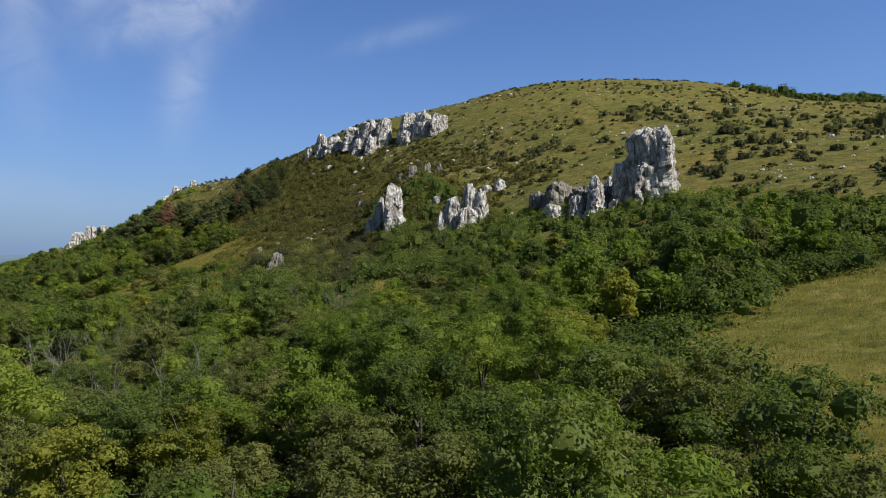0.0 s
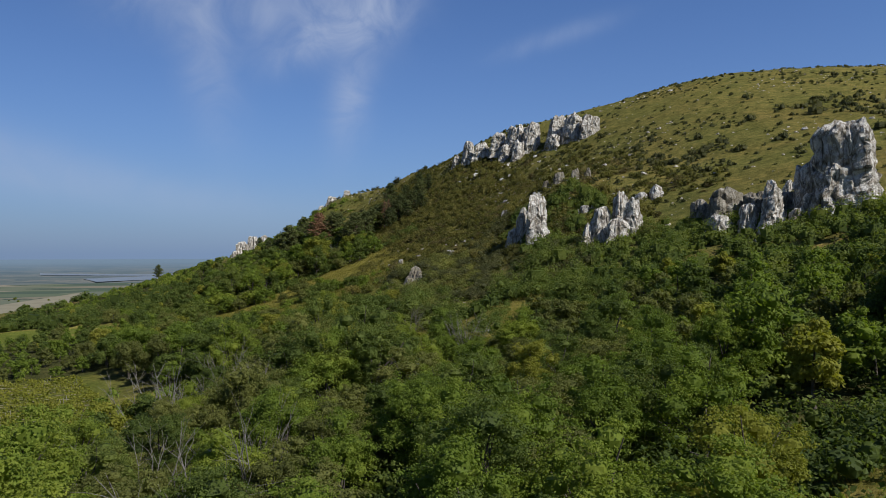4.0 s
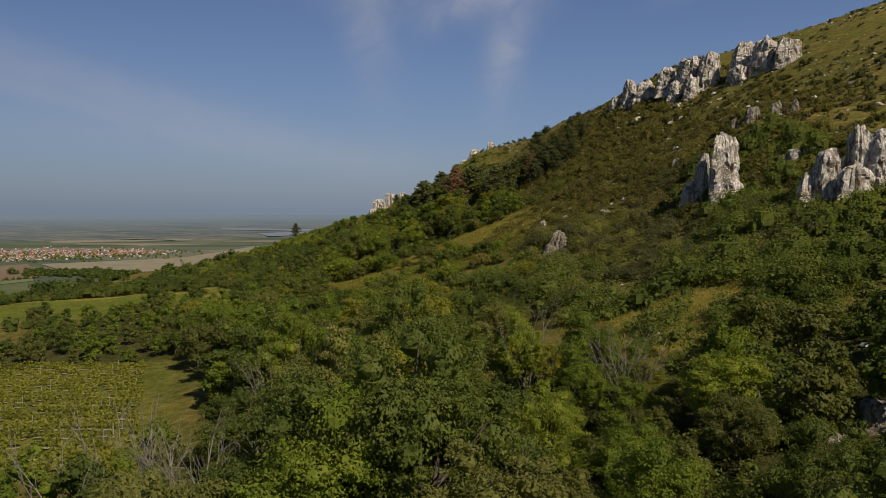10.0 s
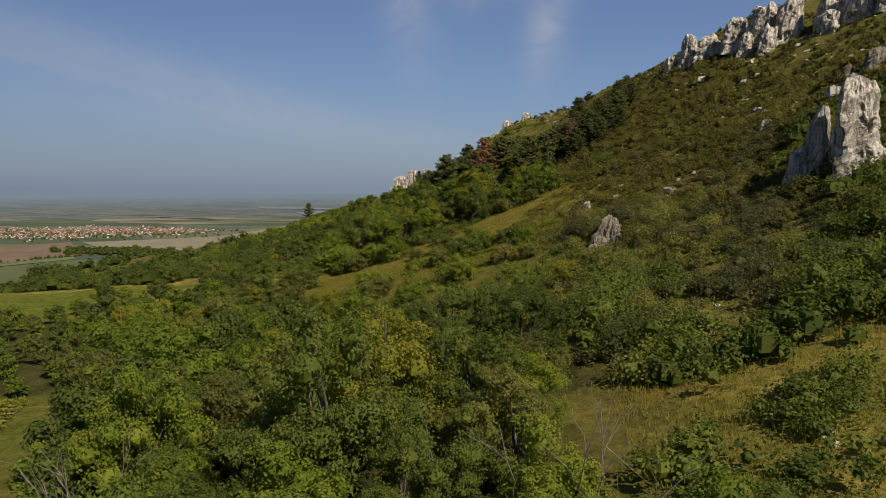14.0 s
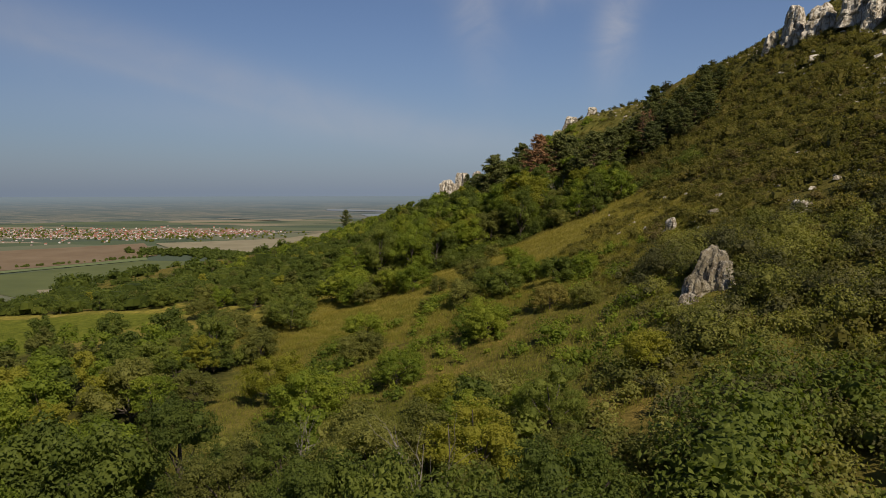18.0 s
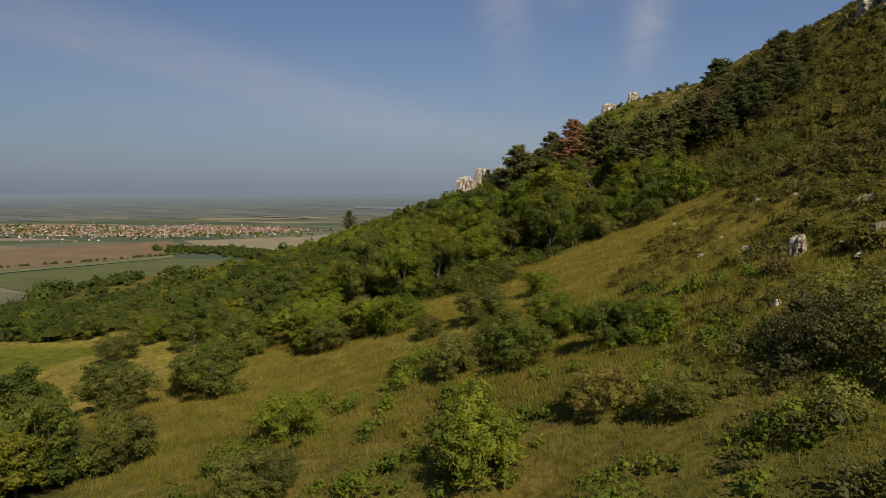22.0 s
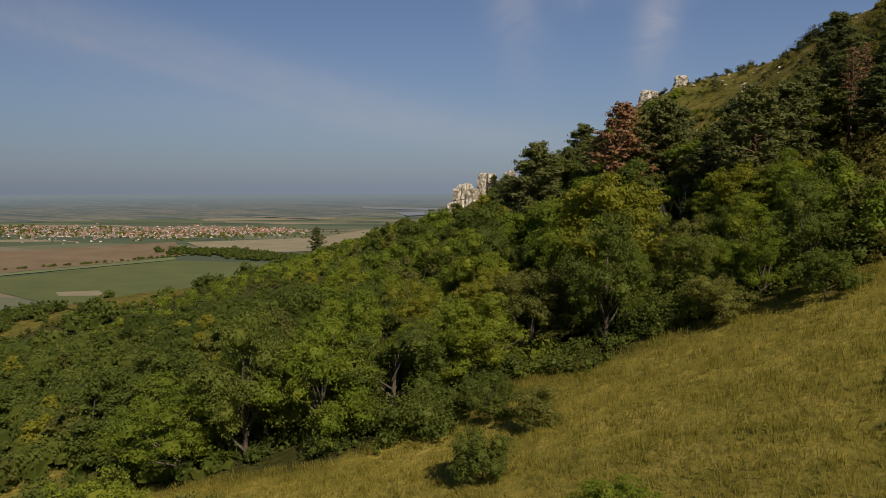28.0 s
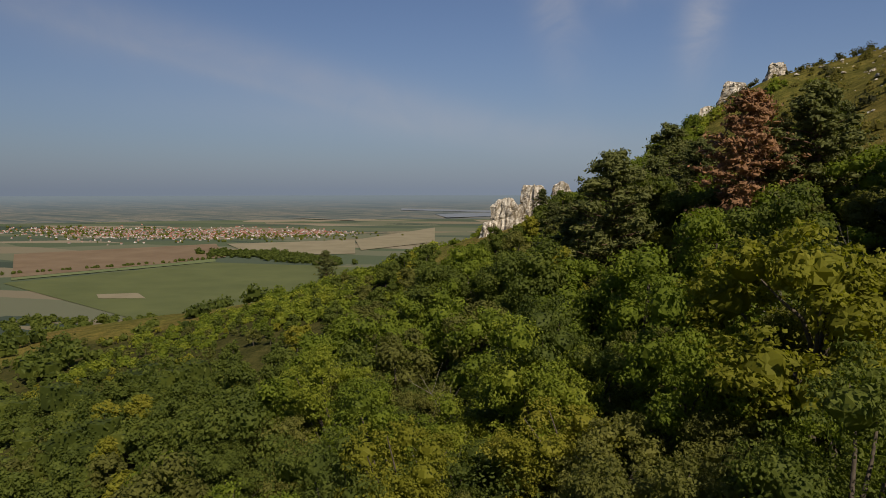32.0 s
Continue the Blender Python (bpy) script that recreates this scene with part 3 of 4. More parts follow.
# ---- rocks ----
def pillar(rng, dx, dy, wide, deep, high, lean=(0, 0), taper=0.35, around=30, rings=24, rough=0.2, sunk=2.0, jag=1.0):
    """Corners and quads of one weathered limestone block: faceted plan, cracked and stepped sides, broken top."""
    facets = [(2 * math.pi * (k + rng.uniform(-0.35, 0.35)) / 6, rng.uniform(0.8, 1.08)) for k in range(6)]
    shift = Vector(rng.uniform(-50, 50, 3))
    verts, faces = [], []
    size = max(wide, deep) / 2
    for j in range(rings + 1):
        s = j / rings
        close = (1 - max(0.0, (s - 0.84) / 0.16) ** 2.0) ** 0.5 if s < 1 else 0.0
        for i in range(around):
            q = 2 * math.pi * i / around
            r = min(d / math.cos(q - f) for f, d in facets if math.cos(q - f) > 0.2)
            r *= (1 - taper * s) * close
            x, y, z = r * wide / 2 * math.cos(q), r * deep / 2 * math.sin(q), s * (high + sunk) - sunk
            p = Vector((x, y, z)) / size + shift
            flat = Vector((math.cos(q) * 1.3, math.sin(q) * 1.3, z / size * 0.22)) + shift
            split = abs(noise.noise(flat * 1.3))
            near, cells = noise.voronoi(Vector((p.x * 1.5, p.y * 1.5, p.z * 0.85)))
            step = math.sin(cells[0].x * 91.7 + cells[0].y * 47.3 + cells[0].z * 131.1)
            joint = max(0.0, 0.1 - (near[1] - near[0])) / 0.1
            broad = noise.fractal(Vector((p.x * 0.9, p.y * 0.9, p.z * 0.5)), 1.0, 2.0, 3)
            fine = noise.fractal(Vector((p.x * 3.6, p.y * 3.6, p.z * 2.8)), 0.8, 2.1, 4)
            push = rough * (0.75 * broad + 0.42 * step + 0.5 * fine - 0.9 * max(0.0, 0.09 - split) / 0.09 - 0.6 * joint)
            x, y = x * (1 + push), y * (1 + push)
            spike = noise.fractal(Vector((x, y, 3.0)) / size * 1.6 + shift, 0.8, 2.0, 3)
            z += high * (0.03 * broad * s + 0.03 * fine * s + 0.20 * jag * spike * s ** 3)
            verts.append((dx + x + lean[0] * s * high, dy + y + lean[1] * s * high, z))
        if j:
            o = (j - 1) * around
            faces += [(o + k, o + (k + 1) % around, o + around + (k + 1) % around, o + around + k) for k in range(around)]
    return verts, faces


def crag(name, label, at, pillars, seed, category="rock", around=30, rings=24, group="", top=None, mat=ROCK):
    """A rock of one or more blocks grown together, with its foot in the slope."""
    rng = np.random.default_rng(seed)
    x, y = at
    z = float(ground_z(x, y))
    rock = root(name, label, category, group, (x, y, z))
    grow = 1.0
    if top:         # the height of its highest block, above the sea
        grow = (top - z) / max(p[4] * 1.04 + float(ground_z(x + p[0], y + p[1])) - z for p in pillars)
    for spec in pillars:
        dx, dy, wide, deep, high = spec[:5]
        lean = spec[5] if len(spec) > 5 else (0, 0)
        taper = spec[6] if len(spec) > 6 else 0.35
        jag = spec[7] if len(spec) > 7 else 1.0
        drop = float(ground_z(x + dx, y + dy)) - z
        v, f = pillar(rng, 0, 0, wide, deep, high * grow, lean, taper, around, rings, jag=jag)
        child("block", mesh_of("block", v, f, [mat]), rock).location = (dx, dy, drop)
    return rock


crag("rock_spire", "tall pale limestone spire with a dark cleft", (53.5, 158.5), [
    (-0.4, 0.2, 5.4, 5.6, 13.2, (0.02, 0.0), 0.24), (-3.2, 4.9, 3.2, 4.4, 10.4, (0.15, 0), 0.5), (-5.2, 4.8, 3.0, 3.4, 6.4, (0.16, 0), 0.5),
    (0.2, -2.0, 4.4, 2.6, 4.6, (0.02, 0), 0.35)], 11, around=48, rings=44, top=115.4)
crag("rock_spire", "broad pale limestone tower with broken top", (62.6, 137.9), [
    (0.6, 0, 4.8, 5.0, 11.0, (0.02, 0.02), 0.5), (-2.6, 1.3, 4.4, 5.0, 8.6, (0.06, 0), 0.45), (2.6, -1.0, 4.4, 5, 8.6, (-0.03, 0), 0.4),
    (-5.0, 2.4, 3.6, 4.5, 5.6, (0.08, 0), 0.5), (-0.6, -1.8, 5.0, 4.0, 5.5, (0, 0), 0.4)], 12, around=44, rings=40, top=114.4)
crag("rock_spire", "small pointed limestone spire on the slope", (80, 157), [
    (0, 0, 4.2, 4.2, 7.5, (0.03, 0), 0.6), (-2.6, 0.8, 4.0, 4.0, 4.4, (0, 0), 0.5)], 13, top=117.6)
crag("rock", "low weathered limestone block beside the spires", (66, 163), [
    (0, 0, 3.6, 3.8, 5.2, (0.05, 0), 0.5, 2.0), (1.9, -1.6, 3.0, 3.0, 4.2, (0, 0), 0.55, 2.0), (-1.7, 0.8, 2.8, 3.0, 3.4, (0.1, 0), 0.55, 2.0)], 14, top=113.4)
crag("rock", "cracked limestone outcrop above the thicket", (77, 125), [
    (0, 0, 8, 6, 6.5, (0, 0), 0.4), (3.5, -4, 6, 6, 5.0), (-3, 3.4, 5, 5, 5.0, (0, 0), 0.5), (5.5, -8, 5, 5, 4.6)], 15, around=40, rings=30, top=114.2, mat=GREY_ROCK)
crag("rock_spire", "pale limestone pillar beside the great rock", (77, 112), [
    (0, 0, 4.8, 4.8, 9.5, (0.02, 0), 0.6), (-2.6, 2.2, 4.0, 4.4, 6.4, (0.05, 0), 0.5), (-5.4, 4.6, 4.6, 4.6, 4.4), (3.0, -2.6, 3.4, 3.4, 3.4)], 16, around=40, rings=34, top=113.9)
crag("great_rock", "massive pale limestone tower, highest of the group", (87, 108), [
    (0, 0, 10.4, 9.0, 18.0, (-0.01, 0.0), 0.14, 0.45), (0.2, -0.6, 10.0, 8.8, 9.6, (0, 0), 0.1, 0.8), (-4.2, 3.4, 3.2, 4.0, 11.0, (0.03, 0), 0.25),
    (-4.8, 1.4, 3.6, 3.4, 5.0, (0.02, 0), 0.4)], 117, around=60, rings=56, top=123.2)
crag("rock", "low limestone ledge in the upper meadow", (97, 128), [(0, 0, 4, 3.4, 2.8, (0, 0), 0.55, 2.0), (-3.4, 2.6, 3, 3, 2.0, (0, 0), 0.6, 2.0), (2.6, -2, 2.6, 2.4, 1.8, (0, 0), 0.6, 2.0)], 18)
crag("rock_wall", "upper limestone cliff, its lower broken end", (68, 300), [
    (0, 0, 7, 8, 15.5, (0.1, 0), 0.5), (4.5, -6, 8, 8, 11, (0.08, 0), 0.45), (-4, 3, 5, 6, 8, (0.06, 0), 0.5)], 19, around=40, rings=34, top=149.5)
crag("rock_wall", "upper limestone cliff of many pillars", (83, 280), [
    (-5, 7, 8, 9, 11, (0.1, 0), 0.4), (0, 0, 9, 9, 14, (0.1, 0), 0.35), (4, -7, 9, 9, 13, (0.1, 0), 0.35), (-5, -1, 6, 6, 8, (0.08, 0), 0.5), (-1, -8, 6, 6, 8)], 20, around=40, rings=34, top=153.5)
crag("rock_wall", "upper limestone cliff under the hilltop", (95, 262), [
    (0, 4, 9, 9, 12, (0.08, 0), 0.35), (3, -4, 9, 9, 11.5, (0.08, 0), 0.35), (7, -10, 8, 8, 9, (0.05, 0), 0.4), (-3, -2, 6, 6, 6)], 21, around=40, rings=34, top=154.5)
crag("rock", "scree ledge of limestone slabs", (68, 186), [
    (0, 0, 4.5, 3, 2.6, (0.1, 0), 0.55, 2.0), (3, -3, 3.6, 3, 2.4, (0.1, 0), 0.6, 2.0), (-3, 2.4, 3.4, 2.6, 1.9, (0.1, 0), 0.6, 2.0), (5.5, -5.5, 3, 2.6, 2.0, (0.1, 0), 0.6, 2.0)], 22, mat=GREY_ROCK)
crag("boulder", "flat-topped pale boulder among shrubs", (55.6, 193), [(0, 0, 3.4, 2.6, 1.6, (0, 0), 0.3)], 23)
crag("boulder", "low pale boulder among shrubs", (39.6, 187), [(0, 0, 3.0, 2.2, 1.0, (0, 0), 0.3)], 24)
crag("boulder", "small white boulder in the grass", (28.7, 201.8), [(0, 0, 2.3, 2.0, 1.5, (0, 0), 0.55)], 25)
crag("boulder", "grey boulder beside the white one", (33, 198), [(0, 0, 3.0, 2.4, 1.3, (0, 0), 0.6)], 26, mat=GREY_ROCK)
crag("rock", "leaning grey limestone rock in the scrub", (27.6, 172), [
    (0.4, 0.4, 4.4, 5.0, 4.2, (0.32, 0.4), 0.62, 1.4), (-1.0, -1.4, 3.4, 3.6, 2.2, (0.3, 0.45), 0.55, 1.2), (1.3, -1.2, 3.0, 3.2, 2.9, (0.2, 0.45), 0.6, 1.2),
    (-1.6, -2.6, 2.2, 2.4, 1.3, (0.2, 0.3), 0.5, 1.0)], 27, around=54, rings=44, top=99.6, mat=GREY_ROCK)
crag("rock", "brown and white rock in the thicket", (31.4, 79.3), [(0, 0, 3.6, 3.6, 5.0, (-0.04, 0), 0.5), (2.0, -1, 2.8, 2.8, 4.2, (0, 0), 0.45)], 28, around=40, rings=34, top=93.5, mat=GREY_ROCK)
crag("rock", "slim white pinnacle in the thicket", (30, 86), [(0, 0, 1.9, 1.7, 6.0, (0.02, 0), 0.5), (-0.8, 0.6, 1.6, 1.5, 4.6, (0, 0), 0.5)], 29, top=94.6)
crag("rock", "pale crag on top of the wooded spur", (14, 389), [(0, 0, 7.5, 6, 3.4, (0, 0), 0.4), (7.5, -3, 5.5, 5, 2.6, (0, 0), 0.45), (-5, 0.5, 5, 4.5, 1.8, (0, 0), 0.45)], 30)
crag("rock_wall", "white cliff at the end of the spur", (-29, 361), [
    (0, 0, 6.6, 6, 8.6, (0.04, 0), 0.3), (5, 3, 7, 6, 10, (-0.02, 0), 0.4), (10, 5, 5, 5, 7, (0, 0), 0.45), (-3.2, -2, 4.6, 5, 4.2, (0.1, 0), 0.45)], 31, around=36, rings=30, top=110.6)


def stones(name, label, count, box, seed, size, keep):
    """Loose stones over a stretch of the slope, many and small."""
    rng = np.random.default_rng(seed)
    verts, faces = [], []
    base = np.array([(1, 0, 0), (0.4, 0.9, 0), (-0.7, 0.7, 0), (-0.9, -0.5, 0), (0.2, -1, 0), (0.6, 0.1, 0.8), (-0.3, 0.5, 0.9), (-0.2, -0.6, 0.75)])
    tri = [(0, 1, 5), (1, 6, 5), (1, 2, 6), (2, 3, 6), (3, 7, 6), (3, 4, 7), (4, 0, 5), (4, 5, 7), (5, 6, 7)]
    made = 0
    while made < count:
        x, y = rng.uniform(box[0], box[1]), rng.uniform(box[2], box[3])
        if rng.random() > keep(x, y):
            continue
        s = size * rng.lognormal(0, 0.5)
        turn = rng.uniform(0, 6.28)
        c, n = math.cos(turn), math.sin(turn)
        b = base * (s * rng.uniform(0.7, 1.3, (8, 3)))
        z = float(ground_z(x, y)) - 0.15 * s
        o = len(verts)
        verts += [(x + c * p[0] - n * p[1], y + n * p[0] + c * p[1], z + p[2] * 0.8) for p in b]
        faces += [(a + o, d + o, e + o) for a, d, e in tri]
        made += 1
    return tagged(new(name, mesh_of(name, verts, faces, [ROCK])), label, "stones", kind="stuff")


stones("scattered_stones", "pale limestone stones scattered over the hillside", 1700, (30, 230, 90, 370), 41, 0.24,
       lambda x, y: 0.25 + 0.75 * (math.sin(x * 0.09 + y * 0.05) + math.sin(y * 0.11 - x * 0.03) > 0.7))
stones("scree", "broken limestone scree below the upper cliff", 300, (60, 112, 170, 285), 42, 0.42,
       lambda x, y: 1.0 if abs((x - 66) - (262 - y) * -0.22) < 14 and y > 178 else 0.1)
stones("crest_stones", "pale stones in the grass of the crest", 260, (20, 66, 310, 385), 44, 0.2, lambda x, y: 0.2 + 0.8 * (math.sin(x * 0.3 + y * 0.1) > 0.2))
stones("meadow_stones", "few pale stones in the steep meadow", 70, (22, 50, 190, 240), 43, 0.22, lambda x, y: 1.0)


# ---- trees ----
def broadleaf(kind, seed, high, wide, count, size, label, bark=BARK, name="broadleaf_tree", group="trees on the slope", low=0.24):
    rng = np.random.default_rng(seed)
    big, big_r, small, small_r = boughs(rng, high, wide, low, 17, 9)
    tree = root(name, label, "tree", group)
    limbs = [(limb(rng, (0, 0, -0.4), (rng.uniform(-0.1, 0.1), rng.uniform(-0.1, 0.1), 1), high * 0.72, 5, 0, 0.08),
              np.linspace(0.022 * high, 0.006 * high, 6))]
    for k in rng.choice(len(big), 8, replace=False):
        c = big[k]
        start = np.array((0, 0, c[2] * rng.uniform(0.3, 0.55)))
        limbs.append((limb(rng, start, c - start, np.linalg.norm(c - start) * 1.1, 4, 0, 0.12), np.linspace(0.013 * high, 0.003 * high, 5)))
    child("trunk", limbs_mesh("trunk", limbs, bark), tree)
    outer = leaves(rng, small, small_r, int(count * 0.72), size, up=0.6, shell=(0.25, 1.15))[0]
    inner = leaves(rng, big, big_r, int(count * 0.28), size * 1.2, shell=(0.65, 1.1))[0]
    child("crown", leaf_mesh("crown", np.concatenate([outer, inner]), LEAF[kind], cores(rng, big, big_r * 0.6)), tree)
    return tree


def pine(kind, seed, high, wide, count, label, name="pine_tree", low=0.2):
    """A black pine: whorls of rising branches, each ending in uneven flat tufts of needles."""
    rng = np.random.default_rng(seed)
    centre, radius = [], []
    tree = root(name, label, "tree", "pines on the spur")
    limbs = [(limb(rng, (0, 0, -0.4), (0.02, 0.02, 1), high * 0.97, 7, 0, 0.02), np.linspace(0.022 * high, 0.004 * high, 8))]
    for k in range(62):
        s = (k + rng.uniform(0, 1)) / 62
        z = high * (low + (0.97 - low) * s)
        q = k * 2.4 + rng.uniform(-0.6, 0.6)
        far = (wide / 2 * (1 - s ** 2.0) ** 0.8 * (0.55 + 0.45 * min(1, s / 0.25)) + 0.25) * rng.uniform(0.55, 1.2)
        tip = np.array((far * math.cos(q), far * math.sin(q), z + 0.16 * far))
        start = np.array((0, 0, z - 0.12 * far))
        limbs.append((limb(rng, start, tip - start, np.linalg.norm(tip - start), 3, 0.0, 0.06), np.linspace(0.006 * high, 0.002 * high, 4)))
        for along in (0.45, 0.72, 1.0):
            for _ in range(2):
                r = 0.085 * wide * rng.uniform(0.65, 1.35)
                centre.append(start + (tip - start) * along + rng.normal(size=3) * (0.05, 0.05, 0.025) * wide)
                radius.append((r, r, r * 0.48))
    centre.append((0, 0, high * 0.97)), radius.append((0.07 * wide, 0.07 * wide, 0.035 * high))
    child("trunk", limbs_mesh("trunk", limbs, PINE_BARK, 4), tree)
    plates = cores(rng, centre, np.array(radius) * 0.55) if count > 1000 else None
    child("crown", leaf_mesh("crown", leaves(rng, centre, radius, count, 0.15, 2.2, 0.5, (0.4, 1.3))[0], LEAF[kind], plates), tree)
    return tree


def bare_tree(seed, high, label):
    rng = np.random.default_rng(seed)
    limbs = []
    for _ in range(7):
        way = (rng.normal() * 0.35, rng.normal() * 0.35, 1)
        main = limb(rng, (rng.normal() * 0.25, rng.normal() * 0.25, -0.3), way, high * rng.uniform(0.7, 1.05), 5, 0, 0.12)
        limbs.append((main, np.linspace(0.05, 0.012, 6)))
        for k in (2, 3, 3, 4, 4):
            twig = limb(rng, main[k], main[k] - main[k - 1] + rng.normal(size=3) * 0.5, high * 0.28, 3, 0, 0.2)
            limbs.append((twig, np.linspace(0.018, 0.005, 4)))
    tree = root("bare_tree", label, "tree", "bare trees in the wood")
    child("stem", limbs_mesh("stem", limbs, PALE_BARK, 3), tree)
    return tree


waiting = {}


def plant(key, make, x, y, scale=1.0, turn=None, sink=0.0, rise=1.0):
    """Sets the next tree of a sort: the first is built, the others are its copies."""
    turn = random.uniform(0, 6.28) if turn is None else turn
    m = Matrix.LocRotScale((x, y, float(ground_z(x, y)) - sink), Euler((0, 0, turn)), (scale, scale, scale * rise))
    if key not in waiting:
        waiting[key] = make()
        waiting[key].matrix_basis = m
        return waiting[key]
    ob = copy_thing(waiting[key], Matrix())
    ob.matrix_basis = m
    return ob


CLOSE, NEAR = (13000, 0.092), (7000, 0.135)
KINDS = (("fresh", "fresh green broadleaf tree in the wood on the slope", 7.4, 6.2), ("deep", "dark green broadleaf tree in the wood on the slope", 7.6, 6.4),
         ("olive", "olive-grey broadleaf tree in the wood on the slope", 6.4, 5.8), ("yellow", "yellow-green broadleaf tree in the wood on the slope", 6.8, 5.6))


def wood_tree(x, y, scale, rise, k, rng, close=True):
    kind, label, high, wide = KINDS[k]
    count, size = CLOSE if close else NEAR
    form = int(rng.integers(0, 3))
    plant((kind, close, form), lambda: broadleaf(kind, 101 + 17 * k + 5 * form + close, high, wide * (1 + 0.12 * form), count, size, label), x, y, scale, rise=rise)


rng = np.random.default_rng(7)
STEP = 4.5
rest = {}
for gy in np.arange(-22, 352, STEP):
    for gx in np.arange(-141, 66, STEP):
        x, y = gx + rng.uniform(-1.7, 1.7), gy + rng.uniform(-1.7, 1.7)
        keep, scale, rise = rng.random(), float(rng.uniform(0.62, 1.28)), float(rng.uniform(0.85, 1.25))
        k = int(rng.choice(4, p=(0.36, 0.25, 0.31, 0.08)))
        if not wood(x, y) or keep < 0.09 or (x > 5 + 0.2 * (y + 22) and y < 3) or (y < -5):
            continue
        if (x - 28.5) ** 2 + (y - 73.5) ** 2 < 14:
            continue
        if k == 3 and y < 24:
            k = 1
        if x > 30 and y < 160:
            scale *= 0.8
        if y > 306:
            scale *= 0.62
        if x < -28 and y > 228:
            scale *= 0.74
        if (x < -45 and y > 230) or (x < 0 and 58 < y < 112):
            scale *= 0.66
        if x < -60 and y > 235:
            scale *= 0.75
        if x > 14 and 60 < y < 104:
            scale *= 0.66
        if y > 148 and y < 200:
            scale *= 0.75 if x > -40 else 0.5
        if 132 < y < 153 and x > -4:
            scale *= 0.7
        if 244 < y < 276 and x > 9:                     # bushes at the foot of the pines
            scale *= 0.68
        if y < 64 and -8 < x < 26:                      # low growth where the flight skims the canopy
            scale, rise = min(scale, 0.82), min(rise, 1.0)
        # darker leaf colour in place of fresh: shade and browner growth painted in
        if x < -34 and y > 225 and k == 0:
            k = 1
        if -5 < y < 66 and -11 < x < 33:
            wood_tree(x, y, scale, rise, k, rng)
        elif 66 <= y < 152 and -7 < x < (27 if y < 110 else 22):
            wood_tree(x, y, scale, rise, k, rng)
        elif 152 <= y < 188 and -30 < x < -8:
            wood_tree(x, y, scale, rise, k, rng, False)
        elif 234 < y < 274 and -26 < x < 22:
            wood_tree(x, y, scale, rise, k, rng)
        else:
            rest.setdefault(k, []).append((x, y, scale, rise))


def joined_wood(k, spots):
    """The rest of the wood, farther from the flight: all trees of one sort together."""
    kind, label, high, wide = KINDS[k]
    rng = np.random.default_rng(200 + k)
    centre, radius, limbs = [], [], []
    for x, y, scale, rise in spots:
        z, h, w = float(ground_z(x, y)), high * scale * rise, wide * scale
        limbs.append((limb(rng, (x, y, z - 0.4), (0, 0, 1), h * 0.7, 3, 0, 0.06), np.linspace(0.03 * h, 0.01 * h, 4)))
        big, big_r, _, _ = boughs(rng, h, w, 0.24, 17, 1)
        centre += [at + (x, y, z) for at in big]
        radius += list(big_r)
    name = kind + "_wood"
    stand = tagged(new(name), label.replace("tree in the wood", "trees crowding the wood"), "trees", kind="stuff")
    child("trunks", limbs_mesh("trunks", limbs, BARK, 4), stand)["kind"] = "stuff"
    child("crowns", leaf_mesh("crowns", leaves(rng, centre, radius, 1150 * len(spots), 0.21, shell=(0.8, 1.3))[0], LEAF[kind], cores(rng, centre, np.array(radius) * 0.72)), stand)["kind"] = "stuff"


for k, spots in rest.items():
    joined_wood(k, spots)

# trees that stand free in the steep meadow
FREE = ((-18, 219.5, 0.9, "fresh"), (-28.5, 222, 0.9, "deep"), (-8.5, 219, 0.8, "fresh"), (9, 194, 0.6, "deep"), (3.5, 195.5, 0.6, "olive"), (12, 200, 0.5, "fresh"), (-15, 216, 0.6, "olive"), (-40, 228, 0.8, "deep"), (-49, 233, 0.75, "fresh"), (-21.4, 224, 1.15, "fresh"), (-25, 227, 1.0, "deep"), (-11.5, 221.5, 0.85, "fresh"), (-14, 223.5, 0.9, "olive"), (6.6, 198, 0.72, "deep"), (-66, 240, 0.8, "deep"),
        (-54, 238, 0.85, "olive"), (-43, 235, 1.0, "deep"), (-32, 202, 0.9, "olive"), (-36, 206, 0.8, "deep"), (-23, 204, 0.95, "deep"), (-27, 207, 0.8, "olive"),
        (9.8, 205, 0.6, "fresh"), (14.8, 193.5, 0.62, "deep"), (18, 195, 0.5, "fresh"), (8.8, 177.5, 0.72, "fresh"), (14.5, 181.5, 0.5, "ochre"), (18.2, 179, 0.42, "olive"),
        (-7, 189, 0.65, "fresh"), (-5, 177.5, 0.6, "olive"), (-25, 184, 0.85, "deep"), (-20, 188, 0.8, "olive"), (3.2, 198, 0.5, "olive"), (-2.5, 200, 0.28, "shrub"),
        (2, 168, 0.6, "fresh"), (7.6, 158, 0.5, "yellow"), (14, 154, 0.5, "fresh"), (-3.5, 179, 0.5, "olive"), (-10, 170, 0.8, "yellow"), (-4, 162, 0.8, "fresh"),
        (22, 158, 0.5, "yellow"), (-0.3, 231, 0.55, "deep"), (1.9, 216, 0.75, "olive"), (-3, 213, 0.45, "olive"), (-1.5, 240, 0.55, "deep"), (2.0, 236.5, 0.5, "olive"),
        (7.5, 221.0, 0.5, "fresh"), (-30, 217, 0.6, "fresh"), (-47, 222, 0.7, "olive"), (20, 243, 0.6, "deep"), (14, 246, 0.6, "olive"))
